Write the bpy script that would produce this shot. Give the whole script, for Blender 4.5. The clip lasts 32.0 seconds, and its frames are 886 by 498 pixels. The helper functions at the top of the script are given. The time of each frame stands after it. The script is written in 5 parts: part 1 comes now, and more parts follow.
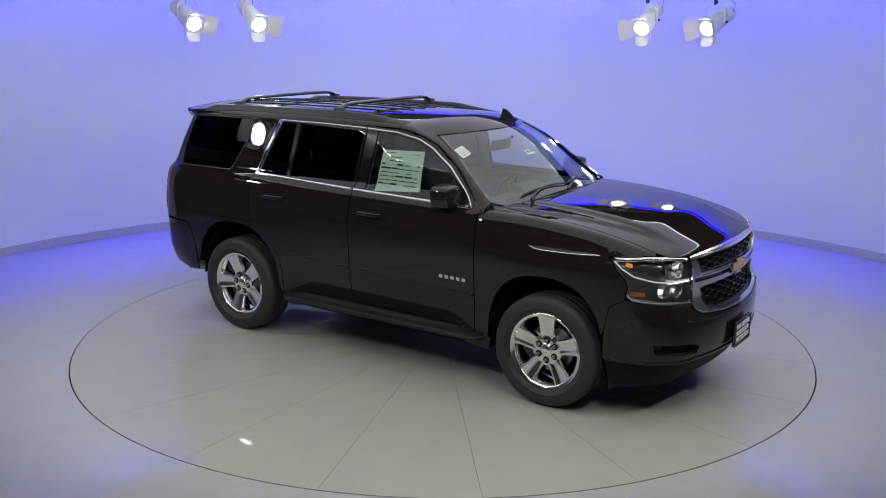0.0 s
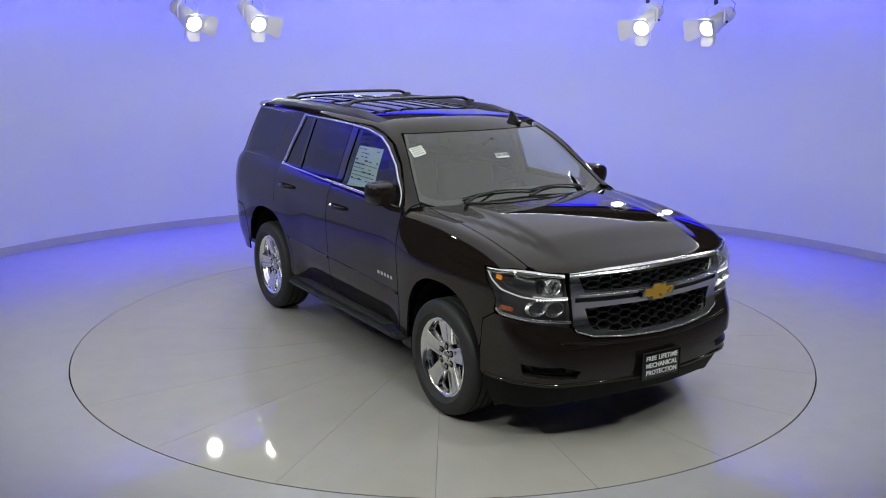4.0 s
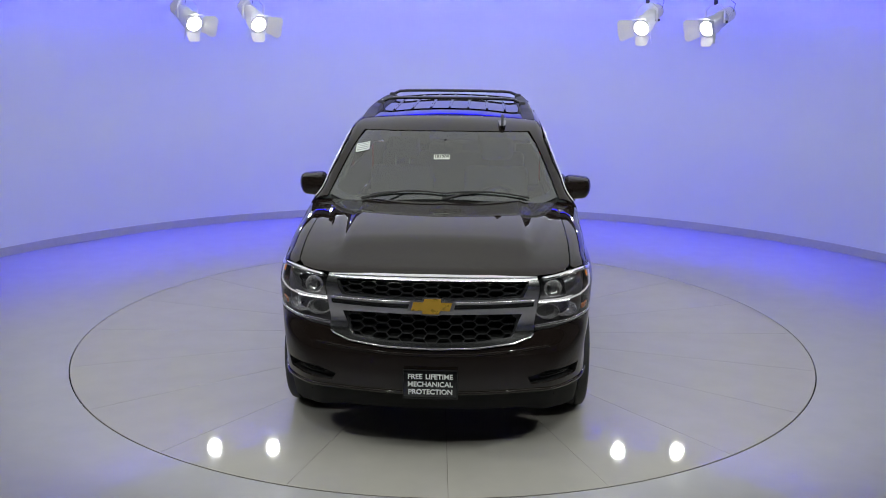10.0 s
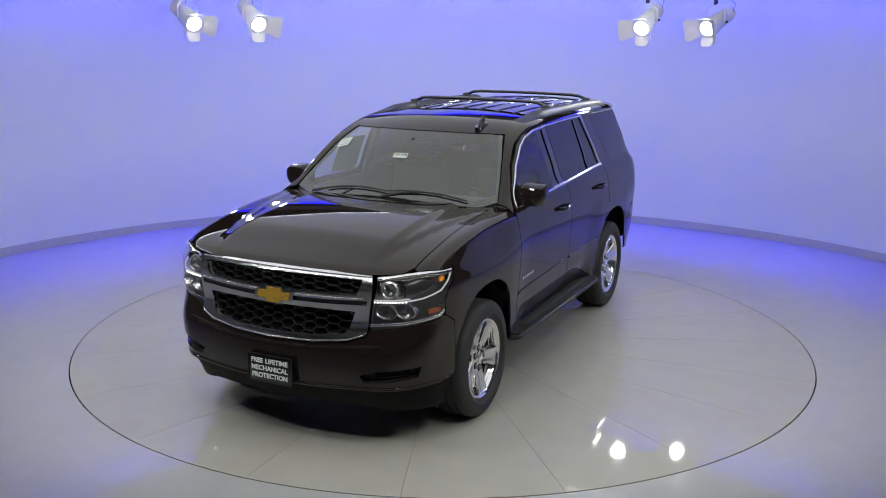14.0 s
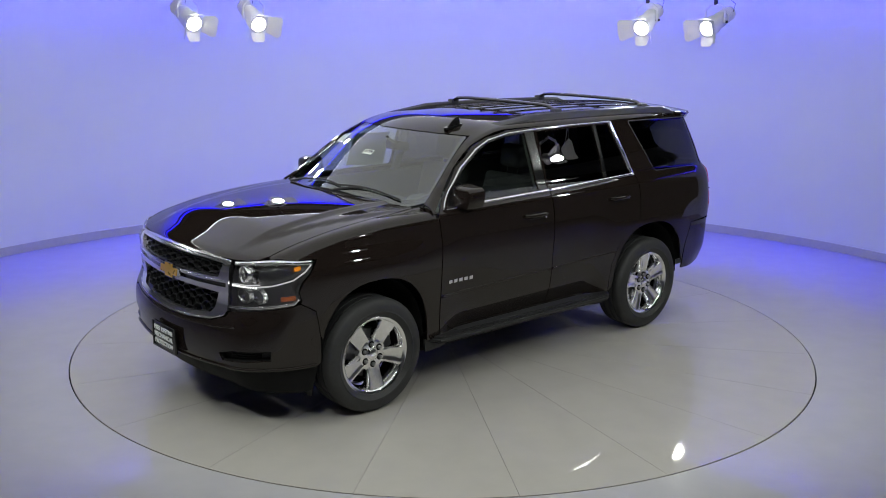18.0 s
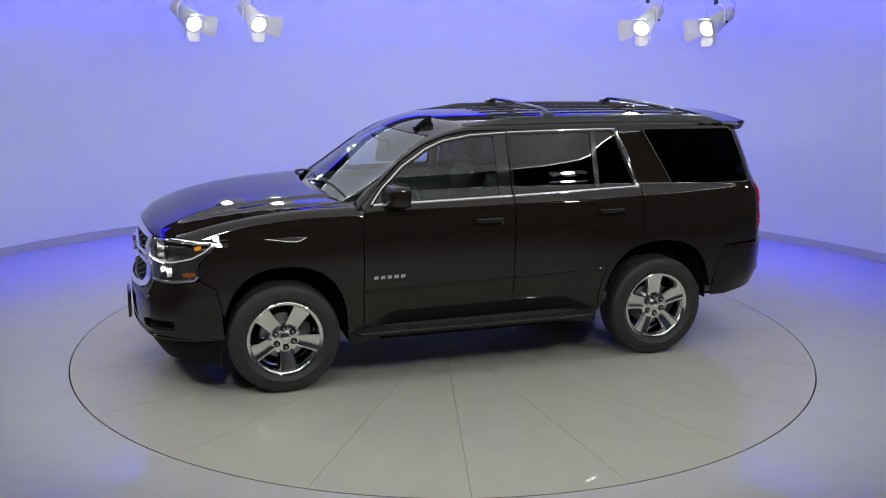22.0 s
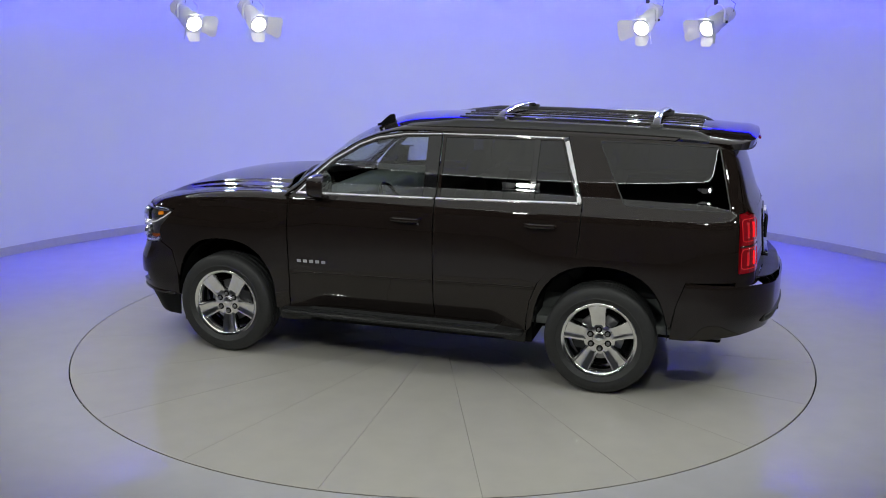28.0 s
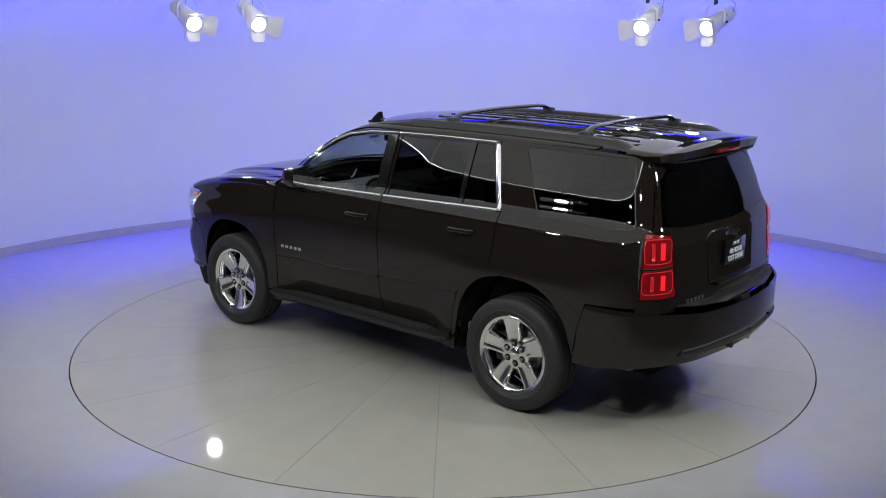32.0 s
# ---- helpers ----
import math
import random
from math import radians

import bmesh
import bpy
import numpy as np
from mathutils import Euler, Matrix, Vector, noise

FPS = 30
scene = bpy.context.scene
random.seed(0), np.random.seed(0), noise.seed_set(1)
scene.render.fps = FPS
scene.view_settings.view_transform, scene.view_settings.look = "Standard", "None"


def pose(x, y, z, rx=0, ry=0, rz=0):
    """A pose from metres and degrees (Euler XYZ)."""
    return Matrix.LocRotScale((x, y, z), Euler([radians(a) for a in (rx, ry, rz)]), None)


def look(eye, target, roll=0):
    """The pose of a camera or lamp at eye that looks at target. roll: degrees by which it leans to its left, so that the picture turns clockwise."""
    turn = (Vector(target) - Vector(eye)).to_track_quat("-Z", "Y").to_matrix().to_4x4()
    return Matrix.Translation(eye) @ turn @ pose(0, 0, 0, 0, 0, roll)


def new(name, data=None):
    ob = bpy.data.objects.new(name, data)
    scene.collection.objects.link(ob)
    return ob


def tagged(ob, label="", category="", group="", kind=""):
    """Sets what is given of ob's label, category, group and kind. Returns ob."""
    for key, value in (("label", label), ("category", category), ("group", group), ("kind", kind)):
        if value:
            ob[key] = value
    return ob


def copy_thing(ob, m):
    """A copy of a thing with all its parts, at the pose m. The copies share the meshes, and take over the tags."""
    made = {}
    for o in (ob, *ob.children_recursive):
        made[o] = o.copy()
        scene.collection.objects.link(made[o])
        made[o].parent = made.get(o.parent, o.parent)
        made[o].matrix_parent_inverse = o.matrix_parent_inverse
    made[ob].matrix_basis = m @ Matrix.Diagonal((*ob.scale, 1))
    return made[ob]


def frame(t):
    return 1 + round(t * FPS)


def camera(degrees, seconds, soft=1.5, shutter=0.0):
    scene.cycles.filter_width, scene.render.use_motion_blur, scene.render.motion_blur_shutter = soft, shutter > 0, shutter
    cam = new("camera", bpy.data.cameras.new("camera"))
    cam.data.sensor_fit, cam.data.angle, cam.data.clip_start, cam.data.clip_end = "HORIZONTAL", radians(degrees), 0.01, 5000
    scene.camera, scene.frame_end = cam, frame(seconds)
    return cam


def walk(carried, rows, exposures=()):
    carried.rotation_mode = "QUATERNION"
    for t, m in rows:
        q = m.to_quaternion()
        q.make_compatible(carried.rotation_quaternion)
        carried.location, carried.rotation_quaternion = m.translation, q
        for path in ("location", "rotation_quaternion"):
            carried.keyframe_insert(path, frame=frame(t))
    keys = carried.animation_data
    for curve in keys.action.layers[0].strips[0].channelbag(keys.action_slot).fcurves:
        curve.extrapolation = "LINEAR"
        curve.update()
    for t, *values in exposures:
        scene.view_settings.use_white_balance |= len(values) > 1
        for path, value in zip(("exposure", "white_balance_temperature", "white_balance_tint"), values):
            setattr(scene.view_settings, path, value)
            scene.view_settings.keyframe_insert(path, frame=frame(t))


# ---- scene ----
import collections

# ---------- camera ----------
EYE = Vector((0.0, -7.932, 2.576))
TILT, YAW = radians(13.143), radians(-0.047)
AHEAD = Vector((math.sin(YAW) * math.cos(TILT), math.cos(YAW) * math.cos(TILT), -math.sin(TILT)))
cam = camera(48.99, 32.0, soft=1.0)
walk(cam, [(0.0, look(EYE, EYE + AHEAD, 0.547)), (32.0, look(EYE, EYE + AHEAD, 0.547))])


def heading(t):
    """Degrees by which the platter and the car on it have turned."""
    return -86.492 - 5.776 * (t - 9) - 0.00095 * (t - 9) ** 2


# ---------- light ----------
world = bpy.data.worlds.new("studio_world")
scene.world = world
world.use_nodes = True
world.node_tree.nodes["Background"].inputs[0].default_value = (0.02, 0.02, 0.024, 1)
world.node_tree.nodes["Background"].inputs[1].default_value = 0.15
scene.view_settings.exposure = 0.0

LAMP_POWER = 126.0
BLUE_POWER = 420.0
RIM_POWER = 24.0
CEILING_POWER = 0.57


# ---------- materials ----------
def nodes_of(name):
    m = bpy.data.materials.new(name)
    m.use_nodes = True
    nt = m.node_tree
    return m, nt, nt.nodes["Principled BSDF"]


def plain(name, color, rough=0.5, metal=0.0, coat=0.0, coat_rough=0.05, spec=0.5, grain=0.0, grain_scale=60.0, bump=0.0, emit=None, power=0.0):
    """A principled surface whose tone and roughness vary with two noises."""
    m, nt, b = nodes_of(name)
    b.inputs["Base Color"].default_value = (*color, 1)
    b.inputs["Roughness"].default_value = rough
    b.inputs["Metallic"].default_value = metal
    b.inputs["Coat Weight"].default_value = coat
    b.inputs["Coat Roughness"].default_value = coat_rough
    b.inputs["Specular IOR Level"].default_value = spec
    if emit:
        b.inputs["Emission Color"].default_value = (*emit, 1)
        b.inputs["Emission Strength"].default_value = power
    if grain > 0:
        tc = nt.nodes.new("ShaderNodeTexCoord")
        n1 = nt.nodes.new("ShaderNodeTexNoise")
        n1.inputs["Scale"].default_value = grain_scale
        n1.inputs["Detail"].default_value = 6
        n2 = nt.nodes.new("ShaderNodeTexNoise")
        n2.inputs["Scale"].default_value = grain_scale * 0.06
        n2.inputs["Detail"].default_value = 3
        nt.links.new(tc.outputs["Object"], n1.inputs["Vector"])
        nt.links.new(tc.outputs["Object"], n2.inputs["Vector"])
        add = nt.nodes.new("ShaderNodeMath")
        add.operation = "ADD"
        nt.links.new(n1.outputs["Fac"], add.inputs[0])
        nt.links.new(n2.outputs["Fac"], add.inputs[1])
        ramp = nt.nodes.new("ShaderNodeMapRange")
        ramp.inputs["From Min"].default_value = 0.6
        ramp.inputs["From Max"].default_value = 1.4
        ramp.inputs["To Min"].default_value = 1 - grain
        ramp.inputs["To Max"].default_value = 1 + grain
        nt.links.new(add.outputs[0], ramp.inputs["Value"])
        mul = nt.nodes.new("ShaderNodeMix")
        mul.data_type = "RGBA"
        mul.blend_type = "MULTIPLY"
        mul.inputs["Factor"].default_value = 1
        mul.inputs["A"].default_value = (*color, 1)
        nt.links.new(ramp.outputs[0], mul.inputs["B"])
        nt.links.new(mul.outputs["Result"], b.inputs["Base Color"])
        rr = nt.nodes.new("ShaderNodeMapRange")
        rr.inputs["To Min"].default_value = max(0.0, rough * (1 - grain))
        rr.inputs["To Max"].default_value = min(1.0, rough * (1 + grain))
        nt.links.new(n2.outputs["Fac"], rr.inputs["Value"])
        nt.links.new(rr.outputs[0], b.inputs["Roughness"])
        if bump > 0:
            bp = nt.nodes.new("ShaderNodeBump")
            bp.inputs["Strength"].default_value = bump
            bp.inputs["Distance"].default_value = 0.002
            nt.links.new(n1.outputs["Fac"], bp.inputs["Height"])
            nt.links.new(bp.outputs[0], b.inputs["Normal"])
    return m


def pane(name, tint, gloss_rough=0.0, f0=0.08):
    """Tinted automotive glass: a clear tinted pane with gloss that rises towards grazing angles."""
    m, nt, b = nodes_of(name)
    nt.nodes.remove(b)
    out = nt.nodes["Material Output"]
    tr = nt.nodes.new("ShaderNodeBsdfTransparent")
    tr.inputs[0].default_value = (*tint, 1)
    gl = nt.nodes.new("ShaderNodeBsdfGlossy")
    gl.inputs["Roughness"].default_value = gloss_rough
    lw = nt.nodes.new("ShaderNodeLayerWeight")
    lw.inputs["Blend"].default_value = 0.5
    pw = nt.nodes.new("ShaderNodeMath")
    pw.operation = "POWER"
    pw.inputs[1].default_value = 4.5
    nt.links.new(lw.outputs["Facing"], pw.inputs[0])
    fr = nt.nodes.new("ShaderNodeMapRange")
    fr.inputs["To Min"].default_value = f0
    nt.links.new(pw.outputs[0], fr.inputs["Value"])
    mx = nt.nodes.new("ShaderNodeMixShader")
    nt.links.new(fr.outputs[0], mx.inputs[0])
    nt.links.new(tr.outputs[0], mx.inputs[1])
    nt.links.new(gl.outputs[0], mx.inputs[2])
    nt.links.new(mx.outputs[0], out.inputs["Surface"])
    return m


def glow(name, color, power):
    m, nt, b = nodes_of(name)
    nt.nodes.remove(b)
    em = nt.nodes.new("ShaderNodeEmission")
    em.inputs[0].default_value = (*color, 1)
    em.inputs[1].default_value = power
    nt.links.new(em.outputs[0], nt.nodes["Material Output"].inputs["Surface"])
    return m


def epoxy(name, color, scuff):
    """Poured, polished floor coating with faint clouds, drips and scuffs."""
    m = plain(name, color, rough=0.50, coat=0.50, coat_rough=0.07, spec=0.15, grain=0.06, grain_scale=5.0)
    nt = m.node_tree
    b = nt.nodes["Principled BSDF"]
    tc = nt.nodes.new("ShaderNodeTexCoord")
    n = nt.nodes.new("ShaderNodeTexNoise")
    n.inputs["Scale"].default_value = 2.3
    n.inputs["Detail"].default_value = 8
    n.inputs["Roughness"].default_value = 0.65
    nt.links.new(tc.outputs["Object"], n.inputs["Vector"])
    r = nt.nodes.new("ShaderNodeMapRange")
    r.inputs["From Min"].default_value = 0.35
    r.inputs["From Max"].default_value = 0.7
    r.inputs["To Min"].default_value = 0.02
    r.inputs["To Max"].default_value = 0.02 + scuff
    nt.links.new(n.outputs["Fac"], r.inputs["Value"])
    nt.links.new(r.outputs[0], b.inputs["Coat Roughness"])
    w = nt.nodes.new("ShaderNodeTexNoise")
    w.inputs["Scale"].default_value = 1.1
    w.inputs["Detail"].default_value = 2
    nt.links.new(tc.outputs["Object"], w.inputs["Vector"])
    bp = nt.nodes.new("ShaderNodeBump")
    bp.inputs["Strength"].default_value = 0.12
    bp.inputs["Distance"].default_value = 0.004
    nt.links.new(w.outputs["Fac"], bp.inputs["Height"])
    nt.links.new(bp.outputs[0], b.inputs["Coat Normal"])
    return m


def paint(name, color):
    """Metallic car paint: dark base, fine flake, clear coat."""
    m, nt, b = nodes_of(name)
    b.inputs["Metallic"].default_value = 0.0
    b.inputs["Specular IOR Level"].default_value = 0.0
    b.inputs["Roughness"].default_value = 0.5
    b.inputs["Coat Weight"].default_value = 1.0
    b.inputs["Coat Roughness"].default_value = 0.008
    b.inputs["Coat IOR"].default_value = 1.5
    tc = nt.nodes.new("ShaderNodeTexCoord")
    v = nt.nodes.new("ShaderNodeTexVoronoi")
    v.inputs["Scale"].default_value = 900
    nt.links.new(tc.outputs["Object"], v.inputs["Vector"])
    n = nt.nodes.new("ShaderNodeTexNoise")
    n.inputs["Scale"].default_value = 4
    nt.links.new(tc.outputs["Object"], n.inputs["Vector"])
    mx = nt.nodes.new("ShaderNodeMix")
    mx.data_type = "RGBA"
    mx.inputs["A"].default_value = (*[c * 0.75 for c in color], 1)
    mx.inputs["B"].default_value = (*[c * 1.3 for c in color], 1)
    nt.links.new(v.outputs["Color"], mx.inputs["Factor"])
    nt.links.new(mx.outputs["Result"], b.inputs["Base Color"])
    rr = nt.nodes.new("ShaderNodeMapRange")
    rr.inputs["To Min"].default_value = 0.45
    rr.inputs["To Max"].default_value = 0.55
    nt.links.new(n.outputs["Fac"], rr.inputs["Value"])
    nt.links.new(rr.outputs[0], b.inputs["Roughness"])
    return m


M_PAINT = paint("brown_black_metallic_paint", (0.0125, 0.0088, 0.0076))
M_TRIM = plain("satin_black_plastic", (0.012, 0.012, 0.013), 0.45, grain=0.2, grain_scale=120, bump=0.1)
M_DAM = plain("matt_black_plastic", (0.006, 0.006, 0.0065), 0.6, spec=0.15, grain=0.2, grain_scale=120)
M_GLOSSBLACK = plain("gloss_black_plastic", (0.006, 0.006, 0.007), 0.12, coat=0.6)
M_CHROME = plain("chrome_plate", (0.78, 0.78, 0.80), 0.07, metal=1.0)
M_SATINCHROME = plain("soft_chrome_plate", (0.90, 0.90, 0.92), 0.16, metal=1.0)
M_GRILLE = plain("dark_grey_grille_plastic", (0.016, 0.016, 0.018), 0.28, grain=0.1)
M_DARKCHROME = plain("smoked_chrome", (0.20, 0.20, 0.21), 0.22, metal=1.0)
M_POLISHED = plain("polished_aluminium", (0.90, 0.90, 0.90), 0.11, metal=1.0, grain=0.12, grain_scale=30)
M_DARKMETAL = plain("dark_cast_metal", (0.05, 0.05, 0.055), 0.5, metal=0.7, grain=0.2)
M_STEEL = plain("machined_steel", (0.35, 0.35, 0.36), 0.35, metal=1.0, grain=0.15)
M_BOARD = plain("dark_grey_step_plastic", (0.014, 0.014, 0.015), 0.42, grain=0.15, grain_scale=120, bump=0.1)
M_LAMPCHROME = plain("bright_reflector_metal", (0.95, 0.95, 0.96), 0.22, metal=1.0)
M_SMOKE = plain("smoked_lamp_interior", (0.12, 0.12, 0.125), 0.3, metal=0.8)
M_RUBBER = plain("tyre_rubber", (0.022, 0.022, 0.023), 0.62, grain=0.25, grain_scale=40, bump=0.2)
M_GLASS = pane("clear_tinted_glass", (0.66, 0.71, 0.68))
M_SHIELD = pane("windshield_glass", (0.66, 0.74, 0.70), f0=0.19)
M_PRIVACY = pane("privacy_glass", (0.05, 0.05, 0.053))
M_LENS = pane("clear_lamp_lens", (0.9, 0.9, 0.9))
M_SEAT = plain("charcoal_seat_cloth", (0.035, 0.035, 0.038), 0.8, grain=0.2, grain_scale=90)
M_CABIN = plain("grey_cabin_plastic", (0.14, 0.148, 0.145), 0.65, grain=0.15, grain_scale=80)
M_LINER = plain("light_grey_headliner", (0.42, 0.42, 0.40), 0.9, grain=0.1, grain_scale=80)
M_PAPER = plain("white_paper", (0.75, 0.80, 0.74), 0.7, grain=0.03)
M_PAPERGREEN = plain("pale_green_paper", (0.62, 0.76, 0.67), 0.7, grain=0.04)
M_INK = plain("dark_ink", (0.02, 0.025, 0.02), 0.7)
M_WHITEINK = plain("white_plate_letters", (0.85, 0.85, 0.85), 0.5)
M_GOLD = plain("gold_emblem", (0.75, 0.45, 0.06), 0.28, metal=0.6, coat=0.5, grain=0.1, grain_scale=300)
M_AMBER = plain("lit_amber_lens", (0.85, 0.28, 0.02), 0.2, coat=0.6, emit=(1.0, 0.32, 0.02), power=0.25)
M_AMBERDULL = plain("unlit_amber_reflector", (0.45, 0.10, 0.015), 0.2, coat=0.6)
M_RED = plain("lit_red_tail_lens", (0.16, 0.003, 0.006), 0.12, coat=1.0, coat_rough=0.02, emit=(1.0, 0.01, 0.03), power=0.055)
M_REDLIGHT = glow("red_tail_glow", (1.0, 0.02, 0.03), 1.0)
M_REDRIB = plain("red_lens_rib", (0.35, 0.01, 0.015), 0.15, coat=1.0, emit=(1.0, 0.02, 0.03), power=0.25)
M_DRL = glow("white_light_pipe", (1.0, 1.0, 1.0), 0.55)
M_LED = glow("white_running_light", (1.0, 1.0, 1.0), 5.0)
M_WALL = plain("white_studio_wall_paint", (0.735, 0.775, 0.775), 0.75, grain=0.02, grain_scale=3.0)
M_BASE = plain("grey_baseboard", (0.46, 0.46, 0.47), 0.55, grain=0.06, grain_scale=20)
M_FLOOR = epoxy("grey_epoxy_floor", (0.415, 0.405, 0.42), 0.075)
M_PLATTER = epoxy("warm_grey_epoxy_platter", (0.415, 0.395, 0.360), 0.035)
M_GAP = plain("dark_gap", (0.008, 0.008, 0.008), 0.9, spec=0.1)
M_SEAM = plain("dark_seam_filler", (0.16, 0.15, 0.13), 0.7)
M_CEIL = plain("lit_stretch_ceiling", (0.74, 0.74, 0.72), 0.9, grain=0.03, emit=(0.97, 1.0, 0.95), power=CEILING_POWER)
M_BLACKROOM = plain("black_paint", (0.012, 0.012, 0.013), 0.9)
M_HALL = plain("grey_hall_paint", (0.54, 0.54, 0.55), 0.9, grain=0.05, grain_scale=2.0)
M_LAMPBODY = plain("white_enamel_lamp_housing", (0.72, 0.72, 0.74), 0.4, grain=0.05)
M_LAMPLENS = glow("lit_fresnel_lens", (1.0, 0.98, 0.94), 25.0)
M_BLUELINE = glow("blue_glow_line", (0.02, 0.015, 1.0), 5.5)
M_BLUE = glow("blue_led_strip", (0.02, 0.015, 1.0), BLUE_POWER)
M_WHITERIM = glow("white_led_rope", (0.94, 1.0, 0.96), RIM_POWER)


# ---------- mesh helpers ----------
def mesh_from(name, verts, faces, mat, normals=None, smooth=True):
    me = bpy.data.meshes.new(name)
    me.from_pydata([tuple(map(float, v)) for v in verts], [], [tuple(map(int, f)) for f in faces])
    if smooth:
        me.polygons.foreach_set("use_smooth", [True] * len(me.polygons))
    if mat:
        me.materials.append(mat)
    me.update()
    if normals is not None:
        me.normals_split_custom_set(normals)
    return me


def put(name, me, parent=None, label="", m=None):
    ob = new(name, me)
    if m is not None:
        ob.matrix_basis = m
    if parent is not None:
        ob.parent = parent
    if label:
        ob["label"] = label
    return ob


def part(name, bm, material, parent, label="", m=None, smooth=True):
    me = bpy.data.meshes.new(name)
    bm.normal_update()
    bm.to_mesh(me)
    bm.free()
    if smooth:
        me.polygons.foreach_set("use_smooth", [True] * len(me.polygons))
        me.set_sharp_from_angle(angle=radians(35))
    me.materials.append(material)
    return put(name, me, parent, label, m)


def thing(name, label, category, group="", m=None):
    ob = new(name)
    ob.empty_display_size = 0.1
    if m is not None:
        ob.matrix_basis = m
    return tagged(ob, label, category, group)


def box(x0, x1, y0, y1, z0, z1, bevel=0.0, seg=2):
    bm = bmesh.new()
    bmesh.ops.create_cube(bm, size=1)
    for v in bm.verts:
        v.co = Vector((x0 + (v.co.x + 0.5) * (x1 - x0), y0 + (v.co.y + 0.5) * (y1 - y0), z0 + (v.co.z + 0.5) * (z1 - z0)))
    if bevel > 0:
        bmesh.ops.bevel(bm, geom=bm.edges[:], offset=bevel, segments=seg, affect="EDGES", profile=0.5)
    return bm


def cyl(r, p0, p1, seg=20, r2=None, bevel=0.0):
    bm = bmesh.new()
    p0, p1 = Vector(p0), Vector(p1)
    d = p1 - p0
    bmesh.ops.create_cone(bm, cap_ends=True, segments=seg, radius1=r, radius2=r if r2 is None else r2, depth=d.length)
    if bevel > 0:
        bmesh.ops.bevel(bm, geom=[e for e in bm.edges if any(len(f.verts) > 4 for f in e.link_faces)], offset=bevel, segments=2, affect="EDGES")
    bm.transform(Matrix.Translation((p0 + p1) / 2) @ d.to_track_quat("Z", "Y").to_matrix().to_4x4())
    return bm


def lathe(profile, seg=64, axis="Y"):
    """Turns a closed or open profile of (radius, height) round an axis."""
    n = len(profile)
    verts, faces = [], []
    for i in range(seg):
        a = 2 * math.pi * i / seg
        for r, h in profile:
            if axis == "Y":
                verts.append((r * math.cos(a), h, r * math.sin(a)))
            else:
                verts.append((r * math.cos(a), r * math.sin(a), h))
    for i in range(seg):
        j = (i + 1) % seg
        for k in range(n - 1):
            faces.append((i * n + k, i * n + k + 1, j * n + k + 1, j * n + k))
    bm = bmesh.new()
    vs = [bm.verts.new(v) for v in verts]
    for f in faces:
        bm.faces.new([vs[q] for q in f])
    bmesh.ops.remove_doubles(bm, verts=bm.verts[:], dist=1e-6)
    bmesh.ops.recalc_face_normals(bm, faces=bm.faces[:])
    return bm


def tube(points, r, seg=10, close=False, flat=1.0, up=(0, 0, 1)):
    """A rod swept along points; flat squashes it along up."""
    pts = [Vector(q) for q in points]
    n = len(pts)
    bm = bmesh.new()
    rings = []
    for i, q in enumerate(pts):
        a = pts[i - 1] if (i > 0 or close) else q
        b = pts[(i + 1) % n] if (i < n - 1 or close) else q
        t = (b - a).normalized()
        s = t.cross(Vector(up)).normalized()
        u = s.cross(t).normalized()
        rr = r[i] if isinstance(r, (list, tuple)) else r
        rings.append([bm.verts.new(q + rr * (math.cos(2 * math.pi * k / seg) * s + flat * math.sin(2 * math.pi * k / seg) * u)) for k in range(seg)])
    for i in range(n if close else n - 1):
        A, B = rings[i], rings[(i + 1) % n]
        for k in range(seg):
            bm.faces.new((A[k], A[(k + 1) % seg], B[(k + 1) % seg], B[k]))
    if not close:
        bm.faces.new(rings[0])
        bm.faces.new(rings[-1])
    bmesh.ops.recalc_face_normals(bm, faces=bm.faces[:])
    return bm


def join(*bms):
    out = bmesh.new()
    for b in bms:
        me = bpy.data.meshes.new("tmp")
        b.to_mesh(me)
        b.free()
        out.from_mesh(me)
        bpy.data.meshes.remove(me)
    return out


def prism(poly, h0, h1, plane="XY", bevel=0.0):
    """A flat outline given thickness. plane XY rises along z, XZ along y, YZ along x."""
    def at(u, v, h):
        return (u, v, h) if plane == "XY" else (u, h, v) if plane == "XZ" else (h, u, v)
    bm = bmesh.new()
    a = [bm.verts.new(at(u, v, h0)) for u, v in poly]
    b = [bm.verts.new(at(u, v, h1)) for u, v in poly]
    bm.faces.new(a)
    bm.faces.new(b)
    n = len(poly)
    for i in range(n):
        bm.faces.new((a[i], a[(i + 1) % n], b[(i + 1) % n], b[i]))
    bmesh.ops.recalc_face_normals(bm, faces=bm.faces[:])
    if bevel > 0:
        bmesh.ops.bevel(bm, geom=bm.edges[:], offset=bevel, segments=2, affect="EDGES", clamp_overlap=True)
    return bm


def lettering(name, body, size, mat, parent, m, depth=0.001, align="CENTER", bold=0.0):
    """Words in the built-in font, turned into a mesh."""
    cu = bpy.data.curves.new(name, "FONT")
    cu.body, cu.size, cu.align_x, cu.align_y, cu.extrude, cu.offset = body, size, align, "CENTER", depth, bold
    tmp = bpy.data.objects.new("tmp_text", cu)
    scene.collection.objects.link(tmp)
    bpy.context.view_layer.update()
    me = bpy.data.meshes.new_from_object(tmp.evaluated_get(bpy.context.evaluated_depsgraph_get()))
    bpy.data.objects.remove(tmp)
    me.name = name
    me.materials.clear()
    me.materials.append(mat)
    return put(name, me, parent, m=m)


